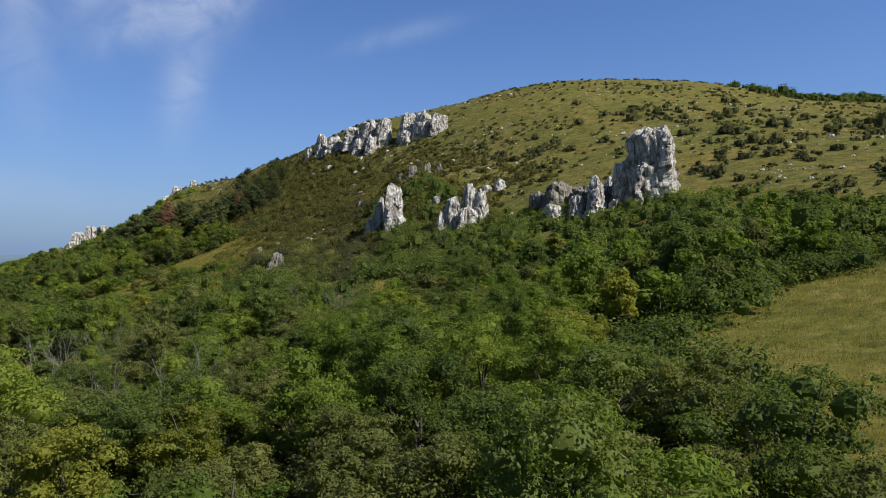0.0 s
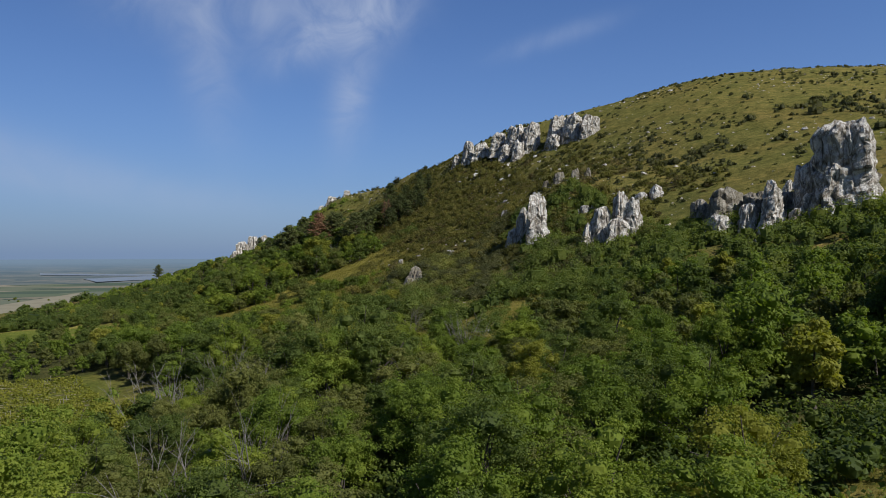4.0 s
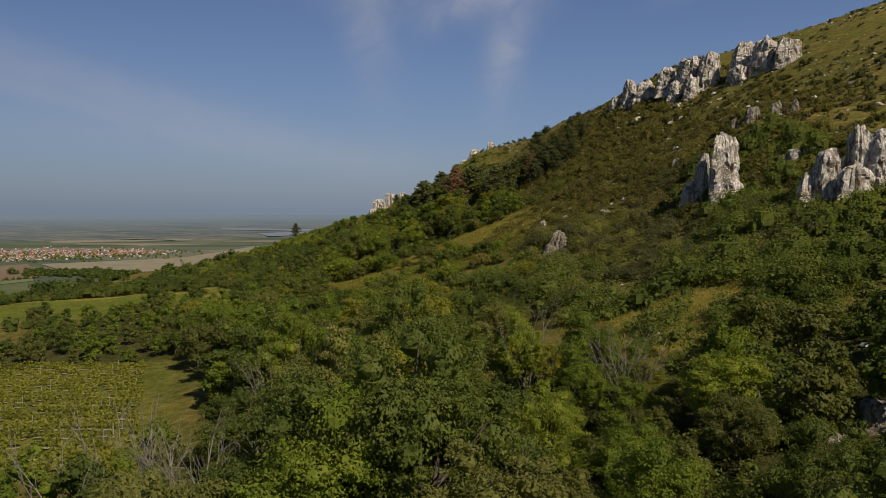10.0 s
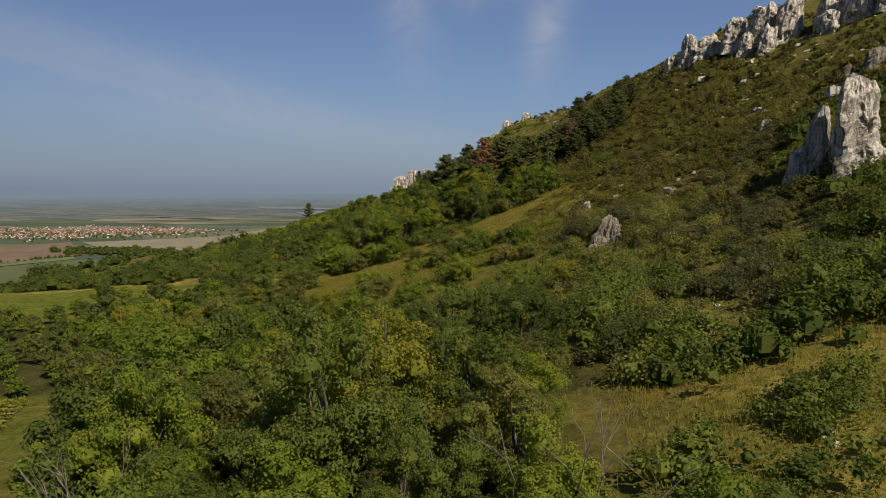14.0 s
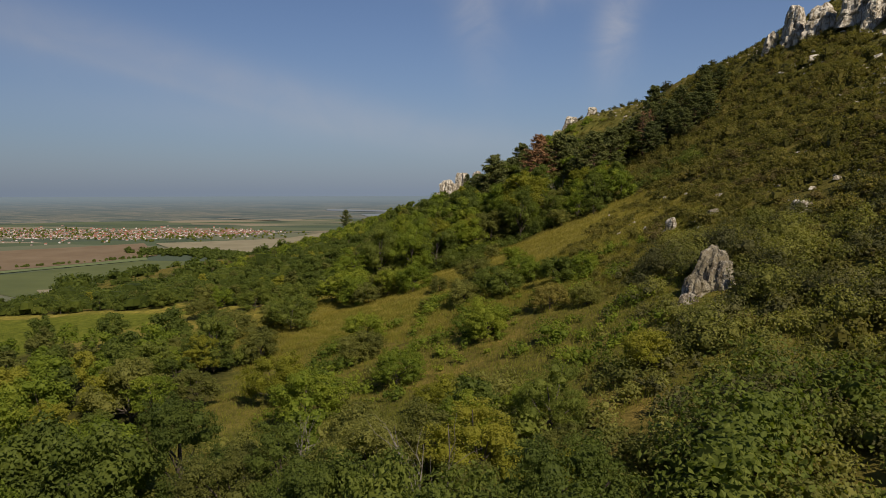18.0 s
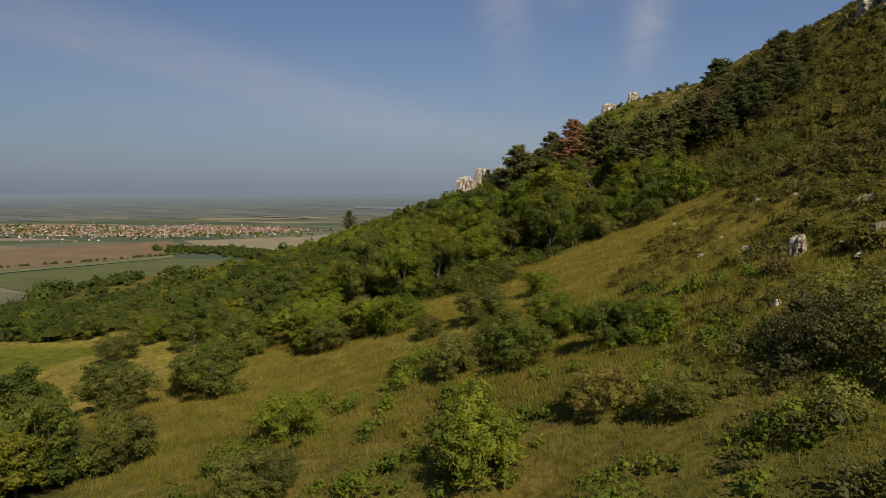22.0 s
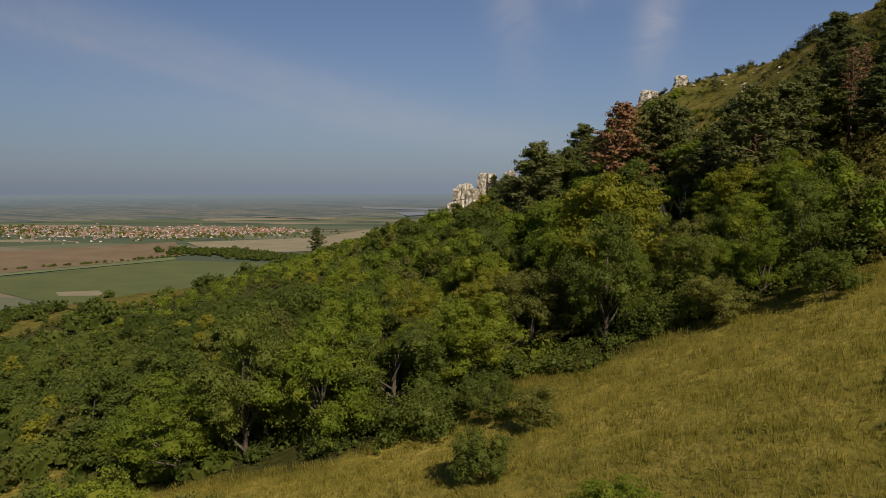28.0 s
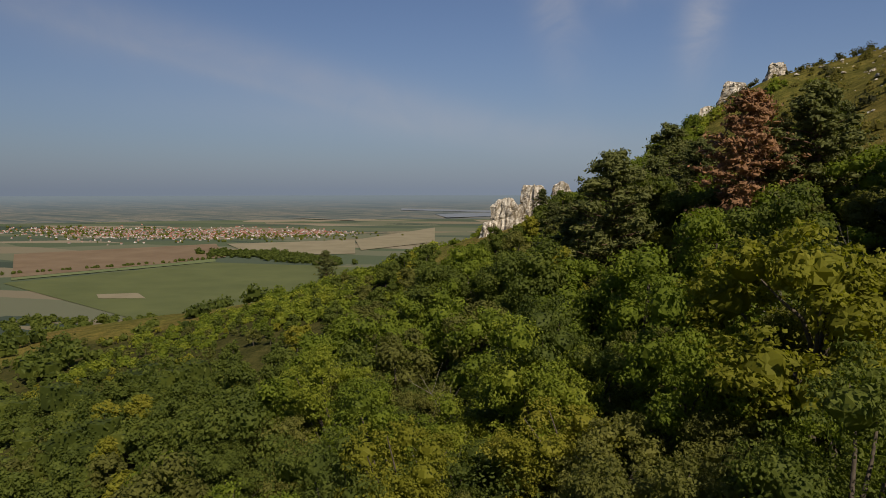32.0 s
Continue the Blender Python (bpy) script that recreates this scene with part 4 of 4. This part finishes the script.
SORT = {"fresh": "fresh green tree standing free in the dry meadow", "deep": "dark green bushy tree in the dry meadow", "olive": "grey-green hawthorn bush in the dry meadow",
        "yellow": "yellow-green tree standing free in the meadow", "ochre": "small tree with yellowed autumn leaves in the meadow", "shrub": "round low bush in the dry grass"}
for n, (x, y, scale, kind) in enumerate(FREE):
    form = n % 2
    plant(("free", kind, form), lambda: broadleaf(kind, 300 + 7 * form + len(kind), 5.8, 9.2, 9500, 0.135, SORT[kind], name="meadow_tree", group="trees in the meadow", low=0.2), x, y, scale * 0.9)

# pines on the spur
PINES = ((-20, 349, 0.5), (-4.6, 296, 1.27), (-8.5, 303, 0.85), (-1, 304, 0.95), (0.8, 320, 1.0), (4, 311, 0.85), (12.2, 292, 1.22), (15, 301, 0.95), (9, 305, 0.8),
         (20.3, 272, 1.15), (24.2, 277, 1.0), (21, 284, 0.95), (17.2, 280, 0.85), (27, 284, 0.85), (31, 284, 0.86), (34.5, 292, 0.9), (36.5, 306, 0.95), (33, 276, 0.75),
         (29.5, 291, 0.8), (38.5, 288, 0.78), (37, 281, 0.7), (48, 301, 0.8), (47, 292, 0.72), (43.5, 285, 0.7), (42, 297, 0.75), (40, 276, 0.62), (45.5, 279, 0.6), (51, 296, 0.65),
         (-14, 322, 0.6), (5, 328, 0.6), (-66, 357, 0.65))
for n, (x, y, scale) in enumerate(PINES):
    form = n % 3
    plant(("pine", form), lambda: pine("needle", 500 + form, 11.5, 6.6 + 0.7 * form, 8000, "dark green black pine on the wooded spur"), x, y, scale)
plant(("pine", "rust"), lambda: pine("rust", 510, 11.5, 6.2, 7000, "dying pine with rust-brown needles"), 7.4, 292, 1.36)
plant(("pine", "dead"), lambda: pine("rust", 511, 11.5, 2.6, 420, "dead pine, reddish bare stem with few brown needles", "dead_pine", 0.35), 31.5, 281, 0.95)
plant(("pine", "dead"), None, 33.2, 282.5, 0.9)
plant(("light", 0), lambda: broadleaf("yellow", 520, 9.5, 8.5, 9000, 0.17, "tall yellow-green tree at the foot of the pines"), 6.6, 260, 1.3)
plant(("light", 0), None, 18, 268, 0.8)
plant(("light", 0), None, 24, 266, 0.62)

for n in range(30):
    while True:
        x, y = rng.uniform(-24, 24), (rng.uniform(252, 285) if n % 6 == 0 else rng.uniform(40, 150))
        if wood(x, y) and not (y < 66 and 4 < x < 20):
            break
    form = n % 4
    plant(("bare", form), lambda: bare_tree(600 + form, 6.8, "pale bare tree with thin dead branches"), x, y, float(rng.uniform(0.85, 1.3)))


# ---- scrub and grass ----
def thicket(name, label, count, box, keep, kind, size, leaf, per, seed):
    """Many shrubs over a stretch of the slope, each of a few leafy lobes on the ground."""
    rng = np.random.default_rng(seed)
    spots, own = [], []
    for _ in range(count):
        while True:
            x, y = rng.uniform(box[0], box[1]), rng.uniform(box[2], box[3])
            if rng.random() <= keep(x, y) and not beside_rock(x, y):
                break
        r, tone = size * rng.lognormal(0, 0.36), rng.uniform(-0.5, 0.5)
        for _ in range(int(rng.integers(4, 8))):
            spots.append((x + rng.normal() * r * 0.55, y + rng.normal() * r * 0.55, r * rng.uniform(0.3, 0.72)))
            own.append(tone)
    spots, own = np.array(spots), np.array(own)
    k = spots[:, 2]
    centre = np.stack([spots[:, 0], spots[:, 1], ground_z(spots[:, 0], spots[:, 1]) + k * rng.uniform(0.4, 1.2, len(k))], 1)
    radius = np.stack([k, k, k * rng.uniform(0.7, 1.05, len(k))], 1)
    corners, lobe = leaves(rng, centre, radius, count * per, leaf, 1.4, 0.6, (0.72, 1.25))
    ball, faces = (BALL, BALL_QUADS) if leaf < 0.2 else (BLOCK, BLOCK_QUADS)
    inside = cores(rng, centre, radius * (0.42 if leaf < 0.2 else 0.66 if leaf < 0.24 else 0.82), ball, faces)
    me = leaf_mesh(name, corners, LEAF[kind], inside, np.concatenate([np.repeat(own[lobe], 4), np.repeat(own, len(ball))]))
    return tagged(new(name, me), label, "shrubs", kind="stuff")


def patchy(x, y, wide=0.05):
    return 0.5 + 0.25 * (math.sin(x * wide * 1.7 + 2 * math.sin(y * wide)) + math.sin(y * wide * 1.9 + 1.6 * math.sin(x * wide * 1.2)))


thicket("upper_scrub", "low dark shrubs dotted over the grassy hilltop", 3000, (60, 250, 40, 400), lambda x, y: 0.25 + 0.75 * (patchy(x, y) > 0.6), "thorn", 0.48, 0.26, 30, 51)
thicket("slope_scrub", "knee-high scrub on the steep slope", 3600, (30, 96, 150, 335), lambda x, y: (0.35 + 0.65 * (patchy(x, y, 0.09) > 0.38)) * (0.3 if x > 56 else 1.0) * (1.0 if x > 36 + 0.12 * (240 - y) else 0.25), "shrub", 0.62, 0.22, 56, 52)
thicket("lower_thicket", "dense green thicket below the rocks", 760, (26, 95, 48, 178), lambda x, y: float(x < 62 + 0.35 * (100 - y) * (y < 100) + (20 if y < 128 else 8) and not (x < 42 and 101 < y < 121) and not (y < 52 and x > 45) and not (x < 46 and 56 < y < 113) and not (x < 50 and y > 126)), "deep", 1.25, 0.24, 160, 53)
thicket("meadow_edge", "shrubs where the wood meets the first meadow", 170, (20, 66, 20, 60), lambda x, y: float(abs(y - (47 - 0.35 * max(0, 50 - x))) < 3.5 or (abs(x - 22.5) < 3.5 and y < 38)), "deep", 1.2, 0.18, 170, 62)
thicket("dark_thicket", "dark shrubs on the shaded slope", 330, (22, 60, 128, 186), lambda x, y: 0.3 + 0.7 * (patchy(x, y, 0.17) > 0.5), "thorn", 1.15, 0.13, 380, 63)
thicket("near_thicket", "dense green shrubs round the thicket rocks", 130, (24, 46, 56, 113), lambda x, y: 0.9, "deep", 1.1, 0.15, 420, 61)
thicket("thicket", "tangled shrubs between the wood and the meadow", 300, (-14, 40, 136, 190), lambda x, y: float((x > 19 + 0.1 * (y - 140)) or y < 158) * 0.9 + 0.08, "olive", 1.0, 0.14, 330, 54)
thicket("green_tangle", "leafy green tangle round the meadow trees", 170, (-10, 26, 160, 205), lambda x, y: 0.2 + 0.8 * (patchy(x, y, 0.2) > 0.6), "fresh", 0.8, 0.15, 120, 55)
thicket("wood_edge", "shrubs along the edge of the wood", 360, (-40, 40, 234, 262), lambda x, y: float(y > (246 + 0.05 * (x - 10) if x > -4 else 238.5 - 0.1 * (x + 12))) * (1.0 if y < 250 else 0.5), "deep", 1.15, 0.14, 360, 56)
thicket("understorey", "dark bushes filling the gaps between the trees", 460, (-16, 34, -14, 152), lambda x, y: float(wood(x, y) or (y < 10 and x < 24)), "deep", 1.15, 0.18, 220, 64)
thicket("hawthorn_scrub", "rounded olive bushes on the steep slope", 1000, (27, 74, 134, 300), lambda x, y: (0.25 + 0.75 * (patchy(x, y, 0.11) < 0.55)) * (1.0 if x > 30 + 0.16 * (240 - y) else 0.04), "shrub", 0.8, 0.15, 170, 66)
thicket("rock_foot", "bushes crowding the foot of the rock towers", 260, (50, 98, 92, 168), lambda x, y: float(-9.0 < (x - 92) * 0.86 + (y - 101) * 0.62 + 2.5 < 4.0), "deep", 1.1, 0.22, 130, 68)
thicket("spur_understorey", "leafy bushes between the trees of the spur wood", 200, (-36, 30, 248, 296), lambda x, y: float(wood(x, y)), "fresh", 1.2, 0.22, 130, 67)
thicket("hill_scrub", "dark thorn bushes on the open hill", 330, (92, 200, 40, 200), lambda x, y: 0.2 + 0.8 * (patchy(x, y, 0.06) > 0.58), "thorn", 1.05, 0.26, 90, 69)
thicket("ridge_trees", "dark trees along the far brow of the hill", 120, (225, 290, 165, 250), lambda x, y: float(abs((x - 262) * 0.6 + (y - 196) * 0.8) < 10), "deep", 1.5, 0.4, 80, 78)
thicket("crest_bushes", "few dark bushes on the grassy crest", 90, (10, 75, 300, 392), lambda x, y: 0.9, "thorn", 0.9, 0.22, 120, 79)
thicket("crest_scrub", "low olive scrub on the grassy crest", 420, (8, 70, 300, 390), lambda x, y: 0.3 + 0.7 * (patchy(x, y, 0.2) > 0.5), "shrub", 0.5, 0.2, 50, 80)
thicket("belt_thicket", "dark scrub in the belt below the spur wood", 1000, (-135, -18, 232, 300), lambda x, y: float(wood(x, y)), "deep", 1.5, 0.25, 120, 70)
thicket("brown_scrub", "browning scrub on the steep slope", 800, (26, 90, 140, 300), lambda x, y: float(patchy(x, y, 0.13) > 0.45) * (0.4 if x > 60 else 1.0) * (1.0 if x > 32 + 0.16 * (240 - y) else 0.1), "brown", 0.62, 0.17, 80, 65)
thicket("spur_scrub", "dark scrub on the wooded spur", 700, (20, 75, 245, 345), lambda x, y: 0.9 if y < 305 else 0.25 * (patchy(x, y, 0.15) > 0.5), "shrub", 0.9, 0.24, 90, 57)
thicket("spur_wood", "far treetops along the crest of the spur", 520, (-100, 25, 318, 400), lambda x, y: (0.8 if y < 372 + 0.2 * x else 0.05) * (1.0 if x < 5 else 0.12) * (0.05 if cliff_foot(x, y) else 1.0), "fresh", 1.1, 0.32, 130, 58)
thicket("down_slope_wood", "hedges and trees down the lower slope", 480, (-420, -80, 120, 560), lambda x, y: 0.0 if crop_field(x, y) > 0 or (y < 155 and x > -100) else (0.9 if patchy(x, y, 0.03) > 0.4 else 0.05), "deep", 2.4, 0.8, 80, 59)
thicket("meadow_scrub", "low dark weeds and scrub at the meadow's upper edge", 620, (13, 40, 176, 240), lambda x, y: float(x > 14.5 + 0.16 * max(0, 215 - y) + 0.35 * max(0, y - 215)) * (0.3 + 0.7 * (patchy(x, y, 0.25) > 0.45)), "shrub", 0.42, 0.11, 150, 76)
thicket("glade_bushes", "round dark bushes at the edge of the clearing", 95, (21, 50, 106, 148), lambda x, y: 0.9 if y > 121 or x > 40 else 0.12, "deep", 1.6, 0.19, 330, 60)


def grass(name, label, count, box, keep, tall, colours, seed):
    """Tufts of thin blades."""
    rng = np.random.default_rng(seed)
    x, y = rng.uniform(box[0], box[1], count), rng.uniform(box[2], box[3], count)
    ok = np.array([keep(a, b) for a, b in zip(x, y)]) > rng.random(count)
    x, y = x[ok], y[ok]
    z = ground_z(x, y)
    n = len(x)
    corners = []
    for _ in range(3):
        q, s = rng.uniform(0, 6.28, n), tall * rng.uniform(0.5, 1.3, n)
        off = rng.normal(size=(n, 2)) * 0.14
        foot = np.stack([x + off[:, 0], y + off[:, 1], z - 0.05], 1)
        side = np.stack([np.cos(q), np.sin(q), 0 * q], 1) * (0.055 * s)[:, None]
        tip = foot + np.stack([rng.normal(size=n) * 0.3 * s, rng.normal(size=n) * 0.3 * s, s], 1)
        corners.append(np.stack([foot - side, foot + side, tip], 1))
    corners = np.concatenate(corners).reshape(-1, 3)
    return tagged(new(name, mesh_of(name, corners, np.arange(len(corners)).reshape(-1, 3), [colours])), label, "grass", kind="stuff")


STRAW = leaf_material("straw_grass", (0.165, 0.152, 0.030), (0.275, 0.236, 0.050), (0.420, 0.340, 0.100), 0.45)
LUSH = leaf_material("green_grass", (0.125, 0.145, 0.024), (0.215, 0.220, 0.040), (0.320, 0.295, 0.068), 0.45)
open_meadow = lambda x, y: float(not wood(x, y))
grass("dry_grass", "dry yellow grass of the steep meadow", 75000, (-34, 34, 184, 248), open_meadow, 0.4, STRAW, 71)
grass("green_grass", "green grass and weeds of the lower meadow", 30000, (-20, 34, 152, 212), open_meadow, 0.40, LUSH, 72)
grass("glade_grass", "dry grass of the clearing below the thicket", 6000, (22, 47, 100, 125), open_meadow, 0.45, STRAW, 73)
grass("start_grass", "dry grass beside the wood", 22000, (20, 75, 5, 50), open_meadow, 0.3, STRAW, 74)
grass("start_weeds", "green weeds in the grass beside the wood", 7000, (20, 75, 5, 50), open_meadow, 0.34, LUSH, 75)


# ---- vineyard ----
WOOD_POST = plain_material("pale_vine_post", (0.24, 0.215, 0.165), (0.36, 0.33, 0.26), 4.0)
MULCH = plain_material("pale_straw_mulch", (0.21, 0.19, 0.085), (0.34, 0.30, 0.15), 0.5)
post_me = limbs_mesh("post", [([(0, 0, -0.3), (0, 0, 0.6), (0, 0, 1.35)], [0.04, 0.036, 0.032])], WOOD_POST, 5)
for n in range(17):
    y = 98.5 + 2.9 * n
    right = -18 - 0.45 * (y - 106)
    row = root("vine_row", "sparse row of young vines on pale wooden posts", "vineyard row", "vineyard rows")
    row.location = (right, y, float(ground_z(right, y)))
    xs = np.arange(right - 66, right, 0.8)
    ys = y + 0.16 * (right - xs)
    zs = ground_z(xs, ys)
    centre = np.stack([xs - right, ys - y, zs - row.location.z + 0.65], 1)
    full = rng.random(len(xs)) > 0.25
    corners = leaves(rng, centre[full], np.tile((0.5, 0.3, 0.5), (int(full.sum()), 1)), 1700, 0.24, 1.4)[0]
    child("vines", leaf_mesh("vines", corners, LEAF["yellow"]), row)
    edge = [np.stack([xs - right, ys - y + o + 0.1 * np.sin(xs * 1.7 + n), zs - row.location.z + 0.10], 1) for o in (-0.75, -0.25)]
    k = np.array([i for i in range(len(xs) - 1) if (i * 7 + n * 5) % 23 > 6])
    child("mulch_strip", mesh_of("mulch_strip", np.concatenate(edge), np.stack([k, k + 1, k + 1 + len(xs), k + len(xs)], 1), [MULCH]), row, "pale straw along the vines")["kind"] = "stuff"
    for k in range(n % 7, len(xs), 15):
        child("post", post_me, row).location = (xs[k] - right, ys[k] - y, zs[k] - row.location.z)


# ---- the plain: village, tree rows ----
def village():
    rng = np.random.default_rng(81)
    verts, faces, which = [], [], []
    street = ((-2280, 2330), (-1900, 2380), (-1640, 2460), (-1420, 2560), (-1180, 2700))
    for n in range(1700):
        t = rng.uniform(0, 1) ** 0.9
        k = min(int(t * 4), 3)
        u = t * 4 - k
        x = street[k][0] * (1 - u) + street[k + 1][0] * u
        y = street[k][1] * (1 - u) + street[k + 1][1] * u
        spread = 30 + 95 * math.sin(math.pi * min(1, t * 0.9 + 0.1))
        x, y = x + rng.normal() * 45 - 0.3 * spread * rng.normal(), y + rng.normal() * spread
        w, d, h = rng.uniform(5, 9.5), rng.uniform(4.5, 6.5), rng.uniform(2.0, 3.2)
        q = rng.choice((0.35, 0.35 + math.pi / 2)) + rng.normal() * 0.12
        c, s = math.cos(q), math.sin(q)
        z = float(ground_z(x, y))
        o = len(verts)
        for a, b, e in ((-1, -1, 0), (1, -1, 0), (1, 1, 0), (-1, 1, 0), (-1, -1, 1), (1, -1, 1), (1, 1, 1), (-1, 1, 1), (-1, 0, 2), (1, 0, 2)):
            px, py = a * w / 2, b * d / 2
            verts.append((x + c * px - s * py, y + s * px + c * py, z - 2 + (h + 2) * min(e, 1) + (0.45 * d if e == 2 else 0)))
        for f, m in (((0, 1, 5, 4), 0), ((2, 3, 7, 6), 0), ((1, 2, 6, 5), 0), ((3, 0, 4, 7), 0), ((4, 5, 9, 8), 1), ((6, 7, 8, 9), 1), ((5, 6, 9), 0), ((7, 4, 8), 0)):
            faces.append(tuple(i + o for i in f))
            which.append(m)
    me = bpy.data.meshes.new("village_houses")
    me.from_pydata(verts, [], faces)
    me.materials.append(island_material("house_walls", (0.34, 0.30, 0.27), (0.58, 0.56, 0.53), (0.26, 0.22, 0.19), (0.42, 0.38, 0.34)))
    me.materials.append(island_material("house_roofs", (0.25, 0.085, 0.055), (0.19, 0.085, 0.06), (0.28, 0.12, 0.08), (0.14, 0.11, 0.10), (0.22, 0.10, 0.07)))
    me.polygons.foreach_set("material_index", which)
    tagged(new("village_houses", me), "far village of white houses with red roofs", "village", kind="stuff")


village()


def far_trees(name, label, line, count, size, wander, seed, kind="deep"):
    """A row or clump of trees far out on the plain."""
    rng = np.random.default_rng(seed)
    line = np.array(line, float)
    t = rng.uniform(0, len(line) - 1, count)
    k = np.minimum(t.astype(int), len(line) - 2)
    p = line[k] + (line[k + 1] - line[k]) * (t - k)[:, None] + rng.normal(size=(count, 2)) * wander
    r = size * rng.uniform(0.6, 1.25, count)
    z = ground_z(p[:, 0], p[:, 1])
    centre = np.stack([p[:, 0], p[:, 1], z + r * 0.8], 1)
    corners = leaves(rng, centre, np.stack([r, r, r], 1), count * 46, size * 0.5, 1.3, 0.4, (0.6, 1.05))[0]
    tagged(new(name, leaf_mesh(name, corners, LEAF[kind], cores(rng, centre, np.stack([r, r, r], 1) * 0.75))), label, "trees", kind="stuff")


far_trees("tree_row", "row of small trees along the field track", ((-1420, 1440), (-1170, 1895)), 60, 4.5, 3, 91)
far_trees("plain_wood", "strip of dark wood on the plain", ((-1225, 1960), (-1050, 2000), (-800, 1880)), 260, 9, 28, 92)
far_trees("village_trees", "dark trees among the village houses", ((-2300, 2330), (-1900, 2360), (-1430, 2450), (-1150, 2620)), 620, 4.2, 100, 93)
far_trees("lower_hedge", "bushy hedge at the foot of the slope", ((-1150, 900), (-820, 1010), (-520, 1120), (-300, 1250)), 260, 6, 26, 94)


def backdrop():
    """The far plain with haze painted into its colour, beyond all that shifts as the camera moves."""
    m, t, bsdf = material("painted_haze_plain", 1.0)
    squash = node(t, "ShaderNodeMapping")
    squash.inputs["Scale"].default_value = (0.0021, 0.0110, 0.0)
    link(t, place(t), squash.inputs["Vector"])
    band = noise_tex(t, 1.0, 7, 0.6, squash.outputs[0])
    # band colours already greyed and blued to stand in for haze
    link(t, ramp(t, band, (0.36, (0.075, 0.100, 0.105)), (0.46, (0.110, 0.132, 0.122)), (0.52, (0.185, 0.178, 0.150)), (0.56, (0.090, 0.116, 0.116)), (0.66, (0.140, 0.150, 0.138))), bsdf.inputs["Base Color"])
    bsdf.inputs["Specular IOR Level"].default_value = 0.0
    # painted haze: base colour blends to blue-grey with distance
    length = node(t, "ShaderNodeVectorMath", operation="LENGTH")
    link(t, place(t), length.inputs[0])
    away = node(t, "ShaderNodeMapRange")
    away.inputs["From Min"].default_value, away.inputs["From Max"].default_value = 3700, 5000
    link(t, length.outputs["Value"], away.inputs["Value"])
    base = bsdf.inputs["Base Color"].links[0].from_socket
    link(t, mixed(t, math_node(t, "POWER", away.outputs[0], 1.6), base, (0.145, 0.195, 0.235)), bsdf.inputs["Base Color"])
    verts, faces = [], []
    rings, spokes = 14, 60
    for i in range(rings + 1):
        d = 3450 + 1440 * i / rings
        for k in range(spokes + 1):
            q = radians(-100 + 150 * k / spokes)
            x, y = d * math.sin(q), 190 + d * math.cos(q)
            verts.append((x, y, float(ground_z(x, y)) + 4 * min(1, i)))
    n = spokes + 1
    faces = [(i * n + k, i * n + k + 1, (i + 1) * n + k + 1, (i + 1) * n + k) for i in range(rings) for k in range(spokes)]
    tagged(new("backdrop", mesh_of("backdrop", verts, faces, [m], True)), "far plain up to the horizon, blue haze painted in its colour", "backdrop", kind="structure")


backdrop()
